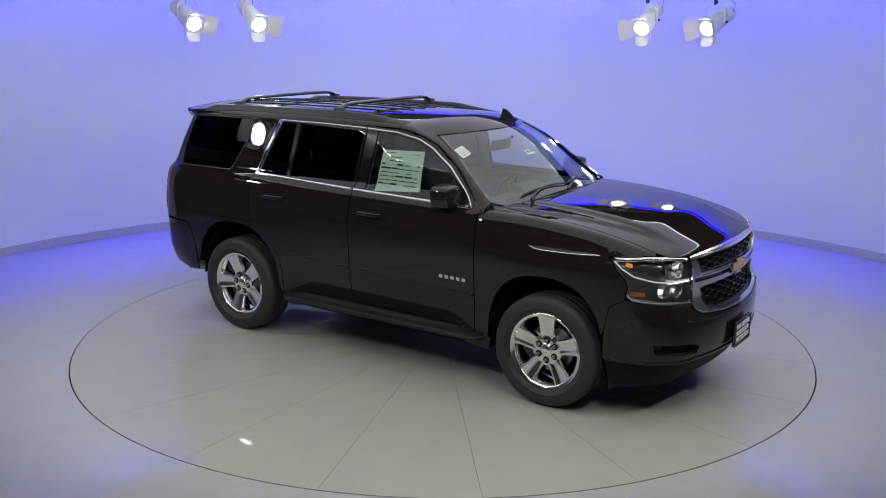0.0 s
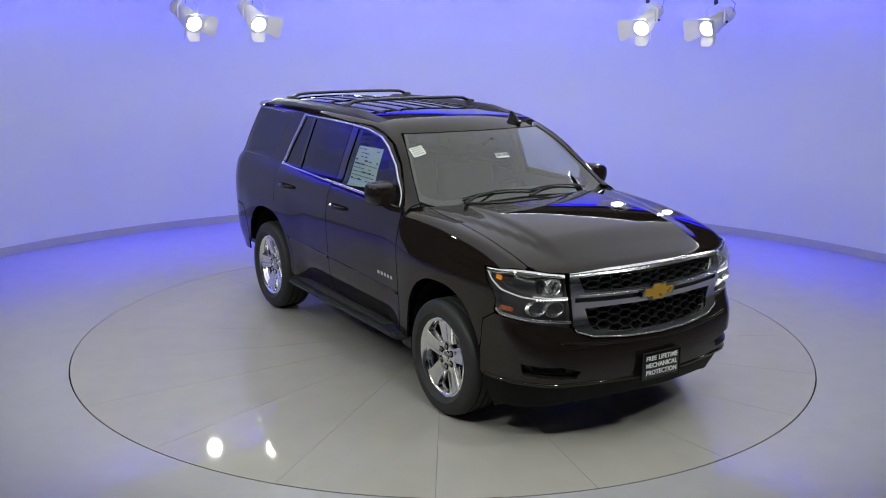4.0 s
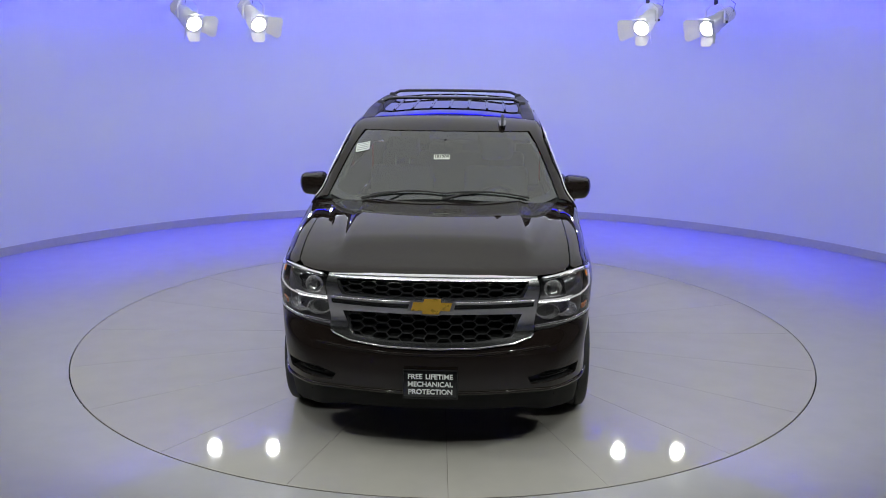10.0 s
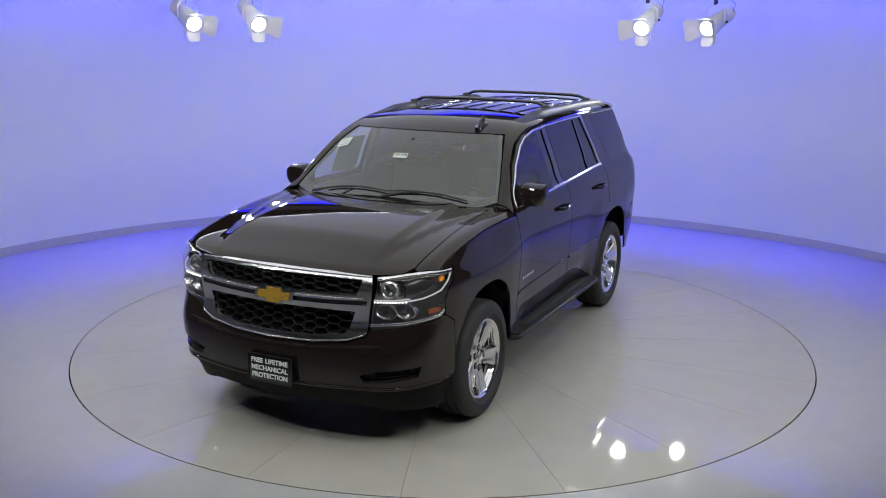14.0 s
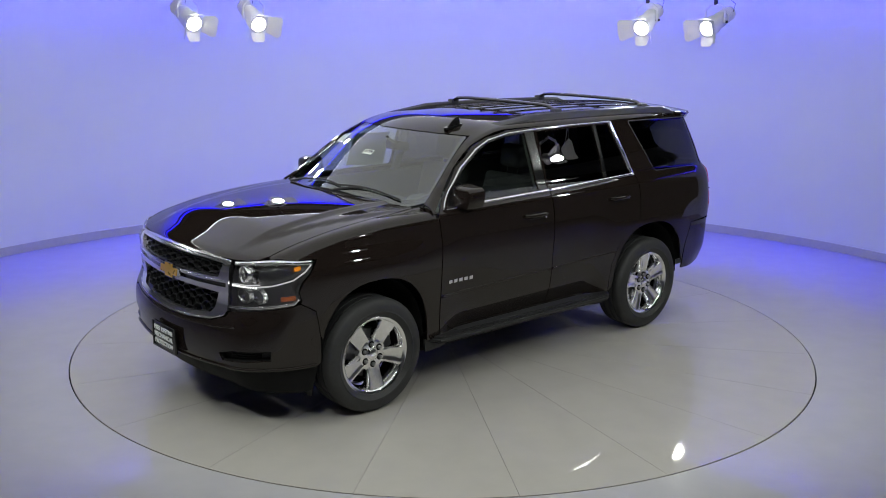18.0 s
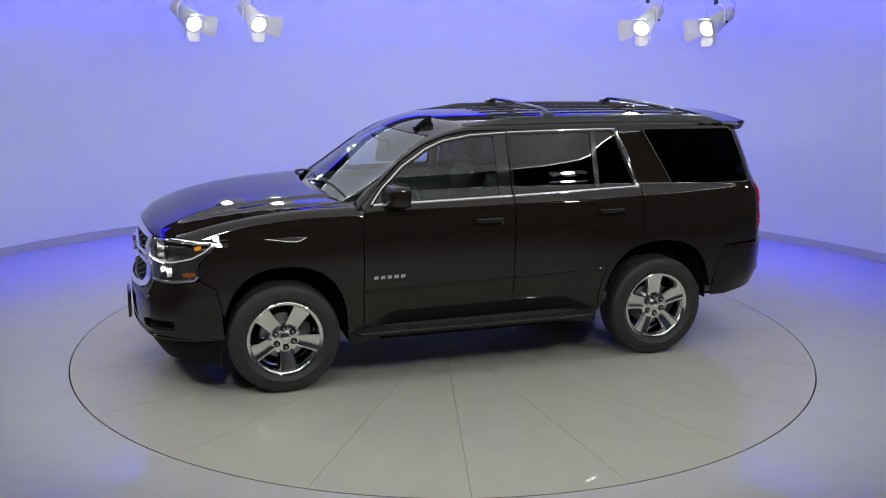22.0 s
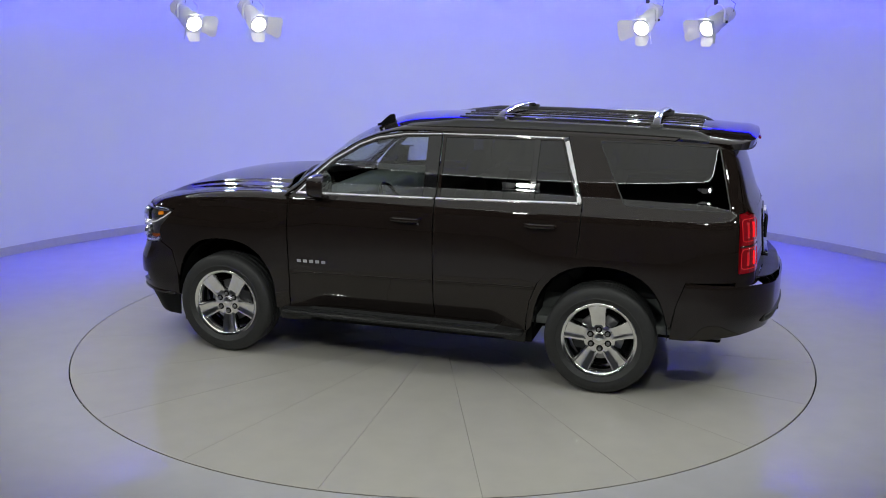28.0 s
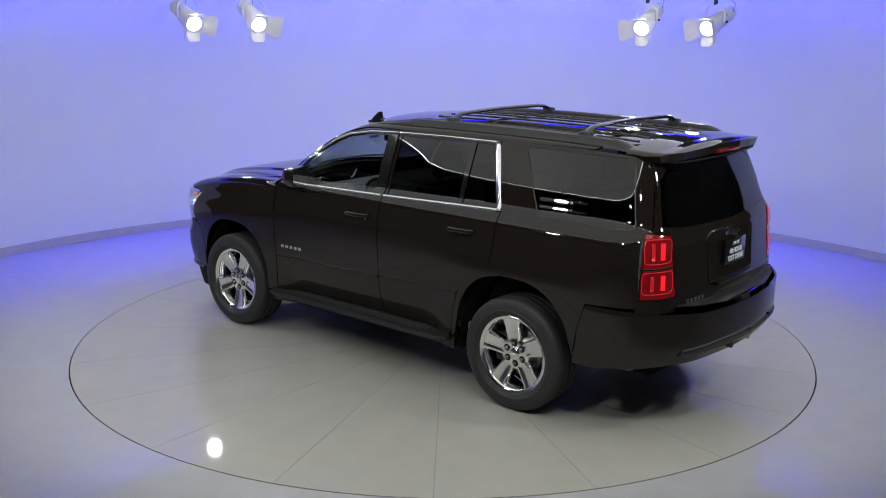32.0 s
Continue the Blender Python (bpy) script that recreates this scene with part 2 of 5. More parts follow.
def words(line, size, mat, parent, at, turn, gap):
    """A line of words, each an object of its own, centred at a point; turn leads from the line's plane to the world."""
    made, x = [], 0.0
    for w in line.split():
        ob = lettering("plate_lettering", w, size, mat, parent, None, 0.0012, "LEFT", 0.0010)
        xs = [v.co.x for v in ob.data.vertices]
        made.append((ob, x - min(xs)))
        x += max(xs) - min(xs) + gap * size
    for ob, dx in made:
        ob.matrix_basis = Matrix.Translation(at) @ turn @ Matrix.Translation((dx - (x - gap * size) / 2, 0, 0))


# ---------- body surface ----------
def spline(xs, ys):
    """Natural cubic spline through knots, for arrays."""
    xs, ys = np.array(xs, float), np.array(ys, float)
    n, h = len(xs), np.diff(xs)
    A, b = np.zeros((n, n)), np.zeros(n)
    A[0, 0] = A[-1, -1] = 1
    for i in range(1, n - 1):
        A[i, i - 1], A[i, i], A[i, i + 1] = h[i - 1], 2 * (h[i - 1] + h[i]), h[i]
        b[i] = 6 * ((ys[i + 1] - ys[i]) / h[i] - (ys[i] - ys[i - 1]) / h[i - 1])
    c = np.linalg.solve(A, b)

    def at(x):
        x = np.clip(np.asarray(x, float), xs[0], xs[-1])
        i = np.clip(np.searchsorted(xs, x) - 1, 0, n - 2)
        d0, d1 = x - xs[i], xs[i + 1] - x
        return (c[i] * d1**3 + c[i + 1] * d0**3) / (6 * h[i]) + (ys[i] / h[i] - c[i] * h[i] / 6) * d1 + (ys[i + 1] / h[i] - c[i + 1] * h[i] / 6) * d0
    return at


def smax(a, b, r):
    """Intersection of two half spaces with a round of radius r."""
    return np.minimum(-r, np.maximum(a, b)) + np.sqrt(np.maximum(a + r, 0) ** 2 + np.maximum(b + r, 0) ** 2)


def ease(a, b, x):
    t = np.clip((x - a) / (b - a), 0, 1)
    return t * t * (3 - 2 * t)


WB = 1.473      # half the wheelbase
HUB = 0.395     # height of the hubs
SIDE = spline([0.15, 0.35, 0.50, 0.66, 0.72, 0.80, 0.95, 1.08, 1.18, 1.25, 1.30, 1.345, 1.45, 1.60, 1.79, 1.95],
              [0.925, 0.965, 0.978, 0.984, 0.990, 0.995, 1.004, 1.005, 0.994, 0.979, 0.958, 0.920, 0.874, 0.818, 0.745, 0.685])
NOSE = spline([0.15, 0.28, 0.38, 0.48, 0.60, 0.69, 0.74, 0.79, 0.90, 1.05, 1.10, 1.15, 1.25, 1.45], [2.33, 2.39, 2.45, 2.475, 2.478, 2.466, 2.445, 2.421, 2.415, 2.417, 2.408, 2.375, 2.30, 2.15])
TAIL = spline([0.2, 0.45, 0.80, 0.95, 1.20, 1.32, 1.36, 1.55, 1.80, 2.0], [-2.58, -2.58, -2.57, -2.558, -2.535, -2.515, -2.495, -2.425, -2.325, -2.25])
HOOD = spline([-1.0, 0.6, 1.0, 1.2, 1.5, 1.7, 1.9, 2.08, 2.22, 2.31, 2.38, 2.5], [1.32, 1.328, 1.323, 1.319, 1.306, 1.288, 1.262, 1.228, 1.193, 1.163, 1.131, 1.03])
ROOF = spline([-2.9, -2.4, -2.1, -1.6, -1.0, -0.5, 0.0, 0.3, 0.6, 1.2], [1.775, 1.832, 1.855, 1.874, 1.882, 1.881, 1.868, 1.845, 1.805, 1.68])


def half_width(x, z):
    w = SIDE(z) - 0.058 * (np.maximum(x - 1.25, 0) / 0.9) ** 2 - 0.105 * (np.maximum(-2.14 - x, 0) / 0.36) ** 2
    near = np.minimum(np.abs(x - WB), np.abs(x + WB))
    w = w - 0.06 * ease(0.64, 0.36, z) * ease(0.55, 0.85, near)
    for c in (WB, -WB):
        w = w + 0.019 * ease(0.80, 0.36, np.abs(x - c)) * ease(1.20 if c > 0 else 1.14, 1.04 if c > 0 else 0.93, z)
    w = w - 0.029 * ease(1.0, 1.16, z) * ease(0.75, 0.25, np.abs(x - 1.64))
    return w


def f_side(x, y, z):
    return np.abs(y) - half_width(x, z)


def f_nose(x, y, z):
    return x - (NOSE(z) - 0.10 * (y / 0.7) ** 2)


def f_tail(x, y, z):
    return TAIL(z) + 0.07 * (y / 0.8) ** 2 - x


def f_hood(x, y, z):
    dome = 0.022 * ease(0.61, 0.54, np.abs(y)) * ease(2.30, 1.95, x)
    edge = np.interp(x, [1.05, 2.05], [0.80, 0.60])
    dome = 0.75 * dome + 0.014 * ease(edge + 0.05, edge - 0.015, np.abs(y)) * ease(2.20, 1.95, x) - 0.006
    return 0.97 * (z - (HOOD(x + 0.10 * (y / 0.7) ** 2) - 0.008 * (y / 0.8) ** 2 + dome))


def f_shield(x, y, z):
    a = np.abs(y)
    lead = 0.41 * np.where(a < 0.58, a, 0.58 + 0.11 * (1 - np.exp(-np.maximum(a - 0.58, 0) / 0.11))) ** 2
    return 0.8 * (z - (1.603 - 0.75 * (x + lead - 0.768)))


def f_roof(x, y, z):
    return z - (ROOF(x) - 0.046 * (y / 0.7) ** 2)


def f_lower(x, y, z):
    return smax(smax(smax(f_side(x, y, z), f_nose(x, y, z), 0.17), f_tail(x, y, z), 0.13), f_hood(x, y, z), 0.055)


def f_upper(x, y, z):
    return smax(smax(f_side(x, y, z), smax(f_shield(x, y, z), f_roof(x, y, z), 0.16), 0.045), f_tail(x, y, z), 0.12)


def root(f, o, d, far):
    """Where rays that start outside enter the body; also the outward normals there."""
    a, b = np.zeros(len(o)), np.full(len(o), far, float)
    for _ in range(34):
        m = (a + b) / 2
        q = o + d * m[:, None]
        inside = f(q[:, 0], q[:, 1], q[:, 2]) < 0
        b = np.where(inside, m, b)
        a = np.where(inside, a, m)
    P = o + d * b[:, None]
    e = 4e-4
    N = np.stack([f(P[:, 0] + e * k[0], P[:, 1] + e * k[1], P[:, 2] + e * k[2]) - f(P[:, 0] - e * k[0], P[:, 1] - e * k[1], P[:, 2] - e * k[2])
                  for k in ((1, 0, 0), (0, 1, 0), (0, 0, 1))], -1)
    N /= np.maximum(np.linalg.norm(N, axis=1), 1e-9)[:, None]
    return P, N


def from_side(f):
    """(x, z) seen along y, on the car's left."""
    def go(u, v):
        o = np.stack([u, np.full_like(u, 1.5), v], -1)
        return root(f, o, np.array([[0.0, -1.0, 0.0]]), 1.5)
    return go


def from_top(f):
    def go(u, v):
        o = np.stack([u, v, np.full_like(u, 2.3)], -1)
        return root(f, o, np.array([[0.0, 0.0, -1.0]]), 2.0)
    return go


def from_axis(f, ax):
    """(angle, z) seen from an upright axis at x = ax; angle 0 looks forward."""
    def go(u, v):
        d = np.stack([np.cos(u), np.sin(u), np.zeros_like(u)], -1)
        o = np.stack([ax + 1.8 * np.cos(u), 1.8 * np.sin(u), v], -1)
        return root(f, o, -d, 1.8)
    return go


NAX, TAX = 1.6, -1.75


def nose_pt(y, z, f=None):
    """Outline point on the nose given by its y and height."""
    o = np.array([[3.0, y, z]])
    P, _ = root(f or f_lower, o, np.array([[-1.0, 0, 0]]), 2.0)
    return (math.atan2(P[0, 1], P[0, 0] - NAX), z)


def flank_pt(x, z, ax=NAX, f=None):
    """Outline point on the left flank given by its x and height."""
    P, _ = root(f or (f_lower if ax > 0 else f_upper), np.array([[x, 1.5, z]]), np.array([[0, -1.0, 0]]), 1.5)
    return (math.atan2(P[0, 1], P[0, 0] - ax), z)


def tail_pt(y, z, f=None):
    P, _ = root(f or f_upper, np.array([[-3.2, y, z]]), np.array([[1.0, 0, 0]]), 2.0)
    a = math.atan2(P[0, 1], P[0, 0] - TAX)
    return (a if a > 0 else a + 2 * math.pi, z)


def within(poly, q):
    poly = np.asarray(poly, float)
    x, y = q[:, 0], q[:, 1]
    c = np.zeros(len(q), bool)
    j = len(poly) - 1
    for i in range(len(poly)):
        (x1, y1), (x2, y2) = poly[i], poly[j]
        if y1 != y2:
            c ^= ((y1 > y) != (y2 > y)) & (x < (x2 - x1) * (y - y1) / (y2 - y1) + x1)
        j = i
    return c


def dense(poly, step):
    out = []
    for i in range(len(poly)):
        a, b = np.array(poly[i], float), np.array(poly[(i + 1) % len(poly)], float)
        n = max(1, int(np.ceil(np.linalg.norm(b - a) / step)))
        out += [tuple(a + (b - a) * k / n) for k in range(n)]
    return out


def rounded(poly, r, n=4):
    """Rounds an outline's corners."""
    out = []
    m = len(poly)
    for i in range(m):
        p, q, s = np.array(poly[i - 1], float), np.array(poly[i], float), np.array(poly[(i + 1) % m], float)
        a, b = p - q, s - q
        la, lb = np.linalg.norm(a), np.linalg.norm(b)
        k = min(r, la * 0.45, lb * 0.45)
        A, B = q + a / la * k, q + b / lb * k
        for t in np.linspace(0, 1, n + 1):
            out.append(tuple((1 - t) ** 2 * A + 2 * t * (1 - t) * q + t * t * B))
    return out


def flat_mesh(poly, holes, step):
    """Triangles that fill an outline, in its own plane."""
    from mathutils.geometry import delaunay_2d_cdt
    loops = [dense(poly, step)] + [dense(h, step) for h in holes]
    pts, edges = [], []
    for lp in loops:
        s = len(pts)
        pts += lp
        edges += [(s + k, s + (k + 1) % len(lp)) for k in range(len(lp))]
    B = np.array(pts)
    lo, hi = B.min(0), B.max(0)
    g = np.stack(np.meshgrid(np.arange(lo[0] + step * 0.37, hi[0], step), np.arange(lo[1] + step * 0.41, hi[1], step)), -1).reshape(-1, 2)
    ok = within(loops[0], g)
    for h in loops[1:]:
        ok &= ~within(h, g)
    g = g[ok]
    if len(g):
        near = np.min(((g[:, None, :] - B[None]) ** 2).sum(-1), axis=1) > (0.45 * step) ** 2
        g = g[near]
    allp = [Vector(q) for q in pts] + [Vector(q) for q in g]
    vs, _, fs, *_ = delaunay_2d_cdt(allp, edges, [], 0, 1e-7)
    V = np.array([tuple(v) for v in vs])
    F = np.array([tuple(f) for f in fs])
    c = V[F].mean(1)
    ok = within(loops[0], c)
    for h in loops[1:]:
        ok &= ~within(h, c)
    area = np.abs(np.cross(V[F[:, 1]] - V[F[:, 0]], V[F[:, 2]] - V[F[:, 0]]))
    return V, F[ok & (area > 1e-9)]


def panel(name, poly, go, mat, parent, label="", holes=(), step=0.035, off=0.0, flange=0.014, side=1, into=None):
    """A pressed panel: an outline laid onto the body surface, with its edge turned in."""
    V, F = flat_mesh(poly, holes, step)
    P, N = go(V[:, 0], V[:, 1])
    P = P + off * N
    if side < 0:
        P, N = P * [1, -1, 1], N * [1, -1, 1]
    fn = np.cross(P[F[:, 1]] - P[F[:, 0]], P[F[:, 2]] - P[F[:, 0]])
    flip = (fn * N[F].mean(1)).sum(1) < 0
    F[flip] = F[flip][:, ::-1]
    used = collections.Counter()
    for f in F.tolist():
        for k in range(3):
            used[(f[k], f[(k + 1) % 3])] += 1
    rim = [e for e in used if (e[1], e[0]) not in used]
    verts, faces = P.tolist(), F.tolist()
    norms = [tuple(N[i]) for f in faces for i in f]
    if flange:
        q = P - flange * N
        for a, b in rim:
            s = len(verts)
            verts += [P[b], P[a], q[a], q[b]]
            faces.append([s, s + 1, s + 2, s + 3])
            n = np.cross(P[a] - P[b], q[a] - P[b])
            n = n / max(np.linalg.norm(n), 1e-9)
            norms += [tuple(n)] * 4
    me = mesh_from(name, verts, faces, mat, norms)
    if into is not None:
        return me
    return put(name, me, parent, label)


def surface_line(pts, go, step=0.03, off=0.0):
    """Points of a line laid on the body surface."""
    out = []
    for i in range(len(pts) - 1):
        a, b = np.array(pts[i], float), np.array(pts[i + 1], float)
        n = max(1, int(np.ceil(np.linalg.norm(b - a) / step)))
        out += [a + (b - a) * k / n for k in range(n)]
    out.append(np.array(pts[-1], float))
    o = np.array(out)
    P, N = go(o[:, 0], o[:, 1])
    return P + off * N, N


def strip(name, pts, go, width, height, mat, parent, label="", side=1, off=0.0, closed=False, step=0.03):
    """A moulding with rounded edges laid along a line on the surface."""
    if closed:
        pts = list(pts) + [pts[0]]
    P, N = surface_line(pts, go, step, off)
    if closed:
        P, N = P[:-1], N[:-1]
    n = len(P)
    prof = [(-0.5, -0.3), (-0.5, 0.5), (-0.32, 0.92), (0, 1.0), (0.32, 0.92), (0.5, 0.5), (0.5, -0.3)]
    verts, faces = [], []
    for i in range(n):
        a = P[(i - 1) % n] if (closed or i > 0) else P[i]
        b = P[(i + 1) % n] if (closed or i < n - 1) else P[i]
        t = (b - a) / max(np.linalg.norm(b - a), 1e-9)
        s = np.cross(t, N[i])
        s /= max(np.linalg.norm(s), 1e-9)
        for u, w in prof:
            verts.append(P[i] + s * u * width + N[i] * w * height)
    k = len(prof)
    for i in range(n if closed else n - 1):
        j = (i + 1) % n
        for q in range(k - 1):
            faces.append((i * k + q, i * k + q + 1, j * k + q + 1, j * k + q))
    if not closed:
        faces += [tuple(range(k)), tuple(range((n - 1) * k, n * k))[::-1]]
    if side < 0:
        verts = [v * np.array([1, -1, 1]) for v in verts]
        faces = [f[::-1] for f in faces]
    return put(name, mesh_from(name, verts, faces, mat), parent, label)


# ---------- the studio ----------
CX, CY, RW = 0.08, -0.62, 5.86      # middle and radius of the curved wall
PLATTER_R = 2.985


def arc_band(profile, a0, a1, seg, cx=CX, cy=CY):
    """Sweeps an open or closed (radius, z) profile round an upright axis from angle a0 to a1 (degrees from +x)."""
    bm = bmesh.new()
    rings = []
    for i in range(seg + 1):
        a = radians(a0 + (a1 - a0) * i / seg)
        rings.append([bm.verts.new((cx + r * math.cos(a), cy + r * math.sin(a), z)) for r, z in profile])
    for i in range(seg):
        A, B = rings[i], rings[i + 1]
        for k in range(len(profile)):
            m = (k + 1) % len(profile)
            bm.faces.new((A[k], A[m], B[m], B[k]))
    bm.faces.new(rings[0])
    bm.faces.new(rings[-1][::-1])
    bmesh.ops.recalc_face_normals(bm, faces=bm.faces[:])
    return bm


def structure(name, bm, mat, label, parent=None):
    ob = part(name, bm, mat, parent, label)
    return tagged(ob, label, kind="structure")


A0, A1 = 17.0, 163.0
B0, B1 = 17.0, 163.0
WALL_TOP = 3.12
wall = structure("wall_curved", arc_band([(RW, 0.10), (RW, WALL_TOP), (RW + 0.12, WALL_TOP), (RW + 0.12, 0.10)], A0, A1, 180), M_WALL, "smooth white curved studio wall washed in blue light")
structure("baseboard", arc_band([(RW - 0.008, 0.002), (RW - 0.008, 0.097), (RW - 0.005, 0.10), (RW + 0.12, 0.10), (RW + 0.12, 0.002)], A0, A1, 180), M_BASE, "plain grey baseboard along the curved wall")

# floor sheet with the round opening of the turntable
bm = lathe([(PLATTER_R + 0.009, -0.06), (PLATTER_R + 0.009, -0.002), (PLATTER_R + 0.011, 0.0), (3.6, 0.0), (5.0, 0.0), (8.0, 0.0), (14.0, 0.0)], 160, "Z")
structure("floor", bm, M_FLOOR, "polished grey epoxy floor with faint drips and scuffs")
bm = lathe([(0.0, -0.07), (3.2, -0.07)], 96, "Z")
structure("turntable_pit", bm, M_GAP, "dark pit under the edge of the turntable")

# dark hall that the studio stands in
HX, HY0, HY1, HZ = 11.0, -12.5, 8.0, 4.6
structure("wall_west", box(-HX - 0.2, -HX, HY0, HY1, 0.002, HZ), M_HALL, "plain grey wall of the unlit hall round the studio")
structure("wall_east", box(HX, HX + 0.2, HY0, HY1, 0.002, HZ), M_HALL, "plain grey wall of the unlit hall round the studio")
structure("wall_south", box(-HX - 0.2, HX + 0.2, HY0 - 0.2, HY0 - 0.002, 0.002, HZ), M_HALL, "plain grey wall of the unlit hall round the studio")
structure("wall_north", box(-HX - 0.2, HX + 0.2, HY1 + 0.002, HY1 + 0.2, 0.002, HZ), M_HALL, "plain grey wall of the unlit hall round the studio")
structure("ceiling", box(-HX - 0.2, HX + 0.2, HY0 - 0.2, HY1 + 0.2, HZ + 0.002, HZ + 0.2), M_BLACKROOM, "dark ceiling of the hall above the studio")

# floating ceiling disc with a white rope of light on its edge
DISC_R, DISC_Z = 3.93, 3.25
bm = lathe([(0.0, DISC_Z), (DISC_R, DISC_Z), (DISC_R + 0.01, DISC_Z + 0.01), (DISC_R + 0.01, DISC_Z + 0.14), (0.0, DISC_Z + 0.14)], 128, "Z")
structure("ceiling_disc", bm, M_CEIL, "white lit ceiling disc above the turntable")
led = thing("ceiling_rope_light", "thin white rope light round the edge of the ceiling disc", "rope light")
bm = lathe([(DISC_R + 0.018 + 0.009 * math.cos(radians(30 * k)), DISC_Z + 0.012 + 0.009 * math.sin(radians(30 * k))) for k in range(13)], 128, "Z")
part("light_tube", bm, M_WHITERIM, led)

# blue strip light under a lip on the wall's top
lip = thing("wall_strip_light", "blue strip light under the lip atop the curved wall", "strip light")
part("lip", arc_band([(RW - 0.002, WALL_TOP + 0.004), (RW - 0.28, WALL_TOP + 0.004), (RW - 0.28, WALL_TOP + 0.05), (RW + 0.12, WALL_TOP + 0.05), (RW + 0.12, WALL_TOP + 0.004)], B0, B1, 150), M_BLACKROOM, lip, "dark lip that carries the strip")
part("led_band", arc_band([(RW - 0.036, WALL_TOP - 0.004), (RW - 0.009, WALL_TOP - 0.004), (RW - 0.009, WALL_TOP + 0.002), (RW - 0.036, WALL_TOP + 0.002)], 22.0, 158.0, 130), M_BLUE, lip, "glowing blue band")
# unseen baffle, added to hold the blue beam to the floor near the wall
part("baffle", arc_band([(RW - 0.086, WALL_TOP + 0.003), (RW - 0.275, WALL_TOP + 0.003), (RW - 0.275, WALL_TOP - 0.14), (RW - 0.086, WALL_TOP - 0.100)], B0, B1, 150), M_BLACKROOM, lip, "unseen dark baffle added to narrow the blue beam")
# added glow in place of the hidden strip, for blue lines mirrored in the car
part("glow_line", arc_band([(RW - 0.276, WALL_TOP - 0.070), (RW - 0.282, WALL_TOP - 0.075), (RW - 0.282, WALL_TOP - 0.118), (RW - 0.276, WALL_TOP - 0.123)], 18.0, 162.0, 130), M_BLUELINE, lip, "added blue glow line that the car mirrors")


# ---------- the turntable ----------
turntable = thing("turntable", "round warm grey turntable platter with a polished epoxy top", "turntable")
part("deck", lathe([(0.0, -0.012), (PLATTER_R - 0.03, -0.012), (PLATTER_R - 0.03, -0.06), (0.0, -0.06)], 120, "Z"), M_SEAM, turntable, "steel deck under the platter segments")
wedge = None
for k in range(20):
    if wedge is None:
        g, n = 0.0012, 8
        inner_r = 0.45
        outline = [(inner_r * math.cos(radians(18 * i / n)) , inner_r * math.sin(radians(18 * i / n))) for i in range(n, -1, -1)]
        outline += [((PLATTER_R) * math.cos(radians(18 * i / n)), (PLATTER_R) * math.sin(radians(18 * i / n))) for i in range(n + 1)]
        # draw the two radial edges in by half a joint
        outline = [(x, y + (g if math.degrees(math.atan2(y, x)) < 0.01 else 0)) for x, y in outline]
        outline = [((x + g * math.sin(radians(18)), y - g * math.cos(radians(18))) if math.degrees(math.atan2(y, x)) > 17.9 else (x, y)) for x, y in outline]
        bm = prism(outline, -0.012, 0.0, "XY")
        wedge = part("platter_segment", bm, M_PLATTER, turntable, m=Matrix.Rotation(radians(3 + 18 * k), 4, "Z"), smooth=False).data
    else:
        put("platter_segment", wedge, turntable, m=Matrix.Rotation(radians(3 + 18 * k), 4, "Z"))
part("platter_hub", lathe([(0.0, 0.0), (0.448, 0.0), (0.448, -0.012)], 48, "Z"), M_PLATTER, turntable)


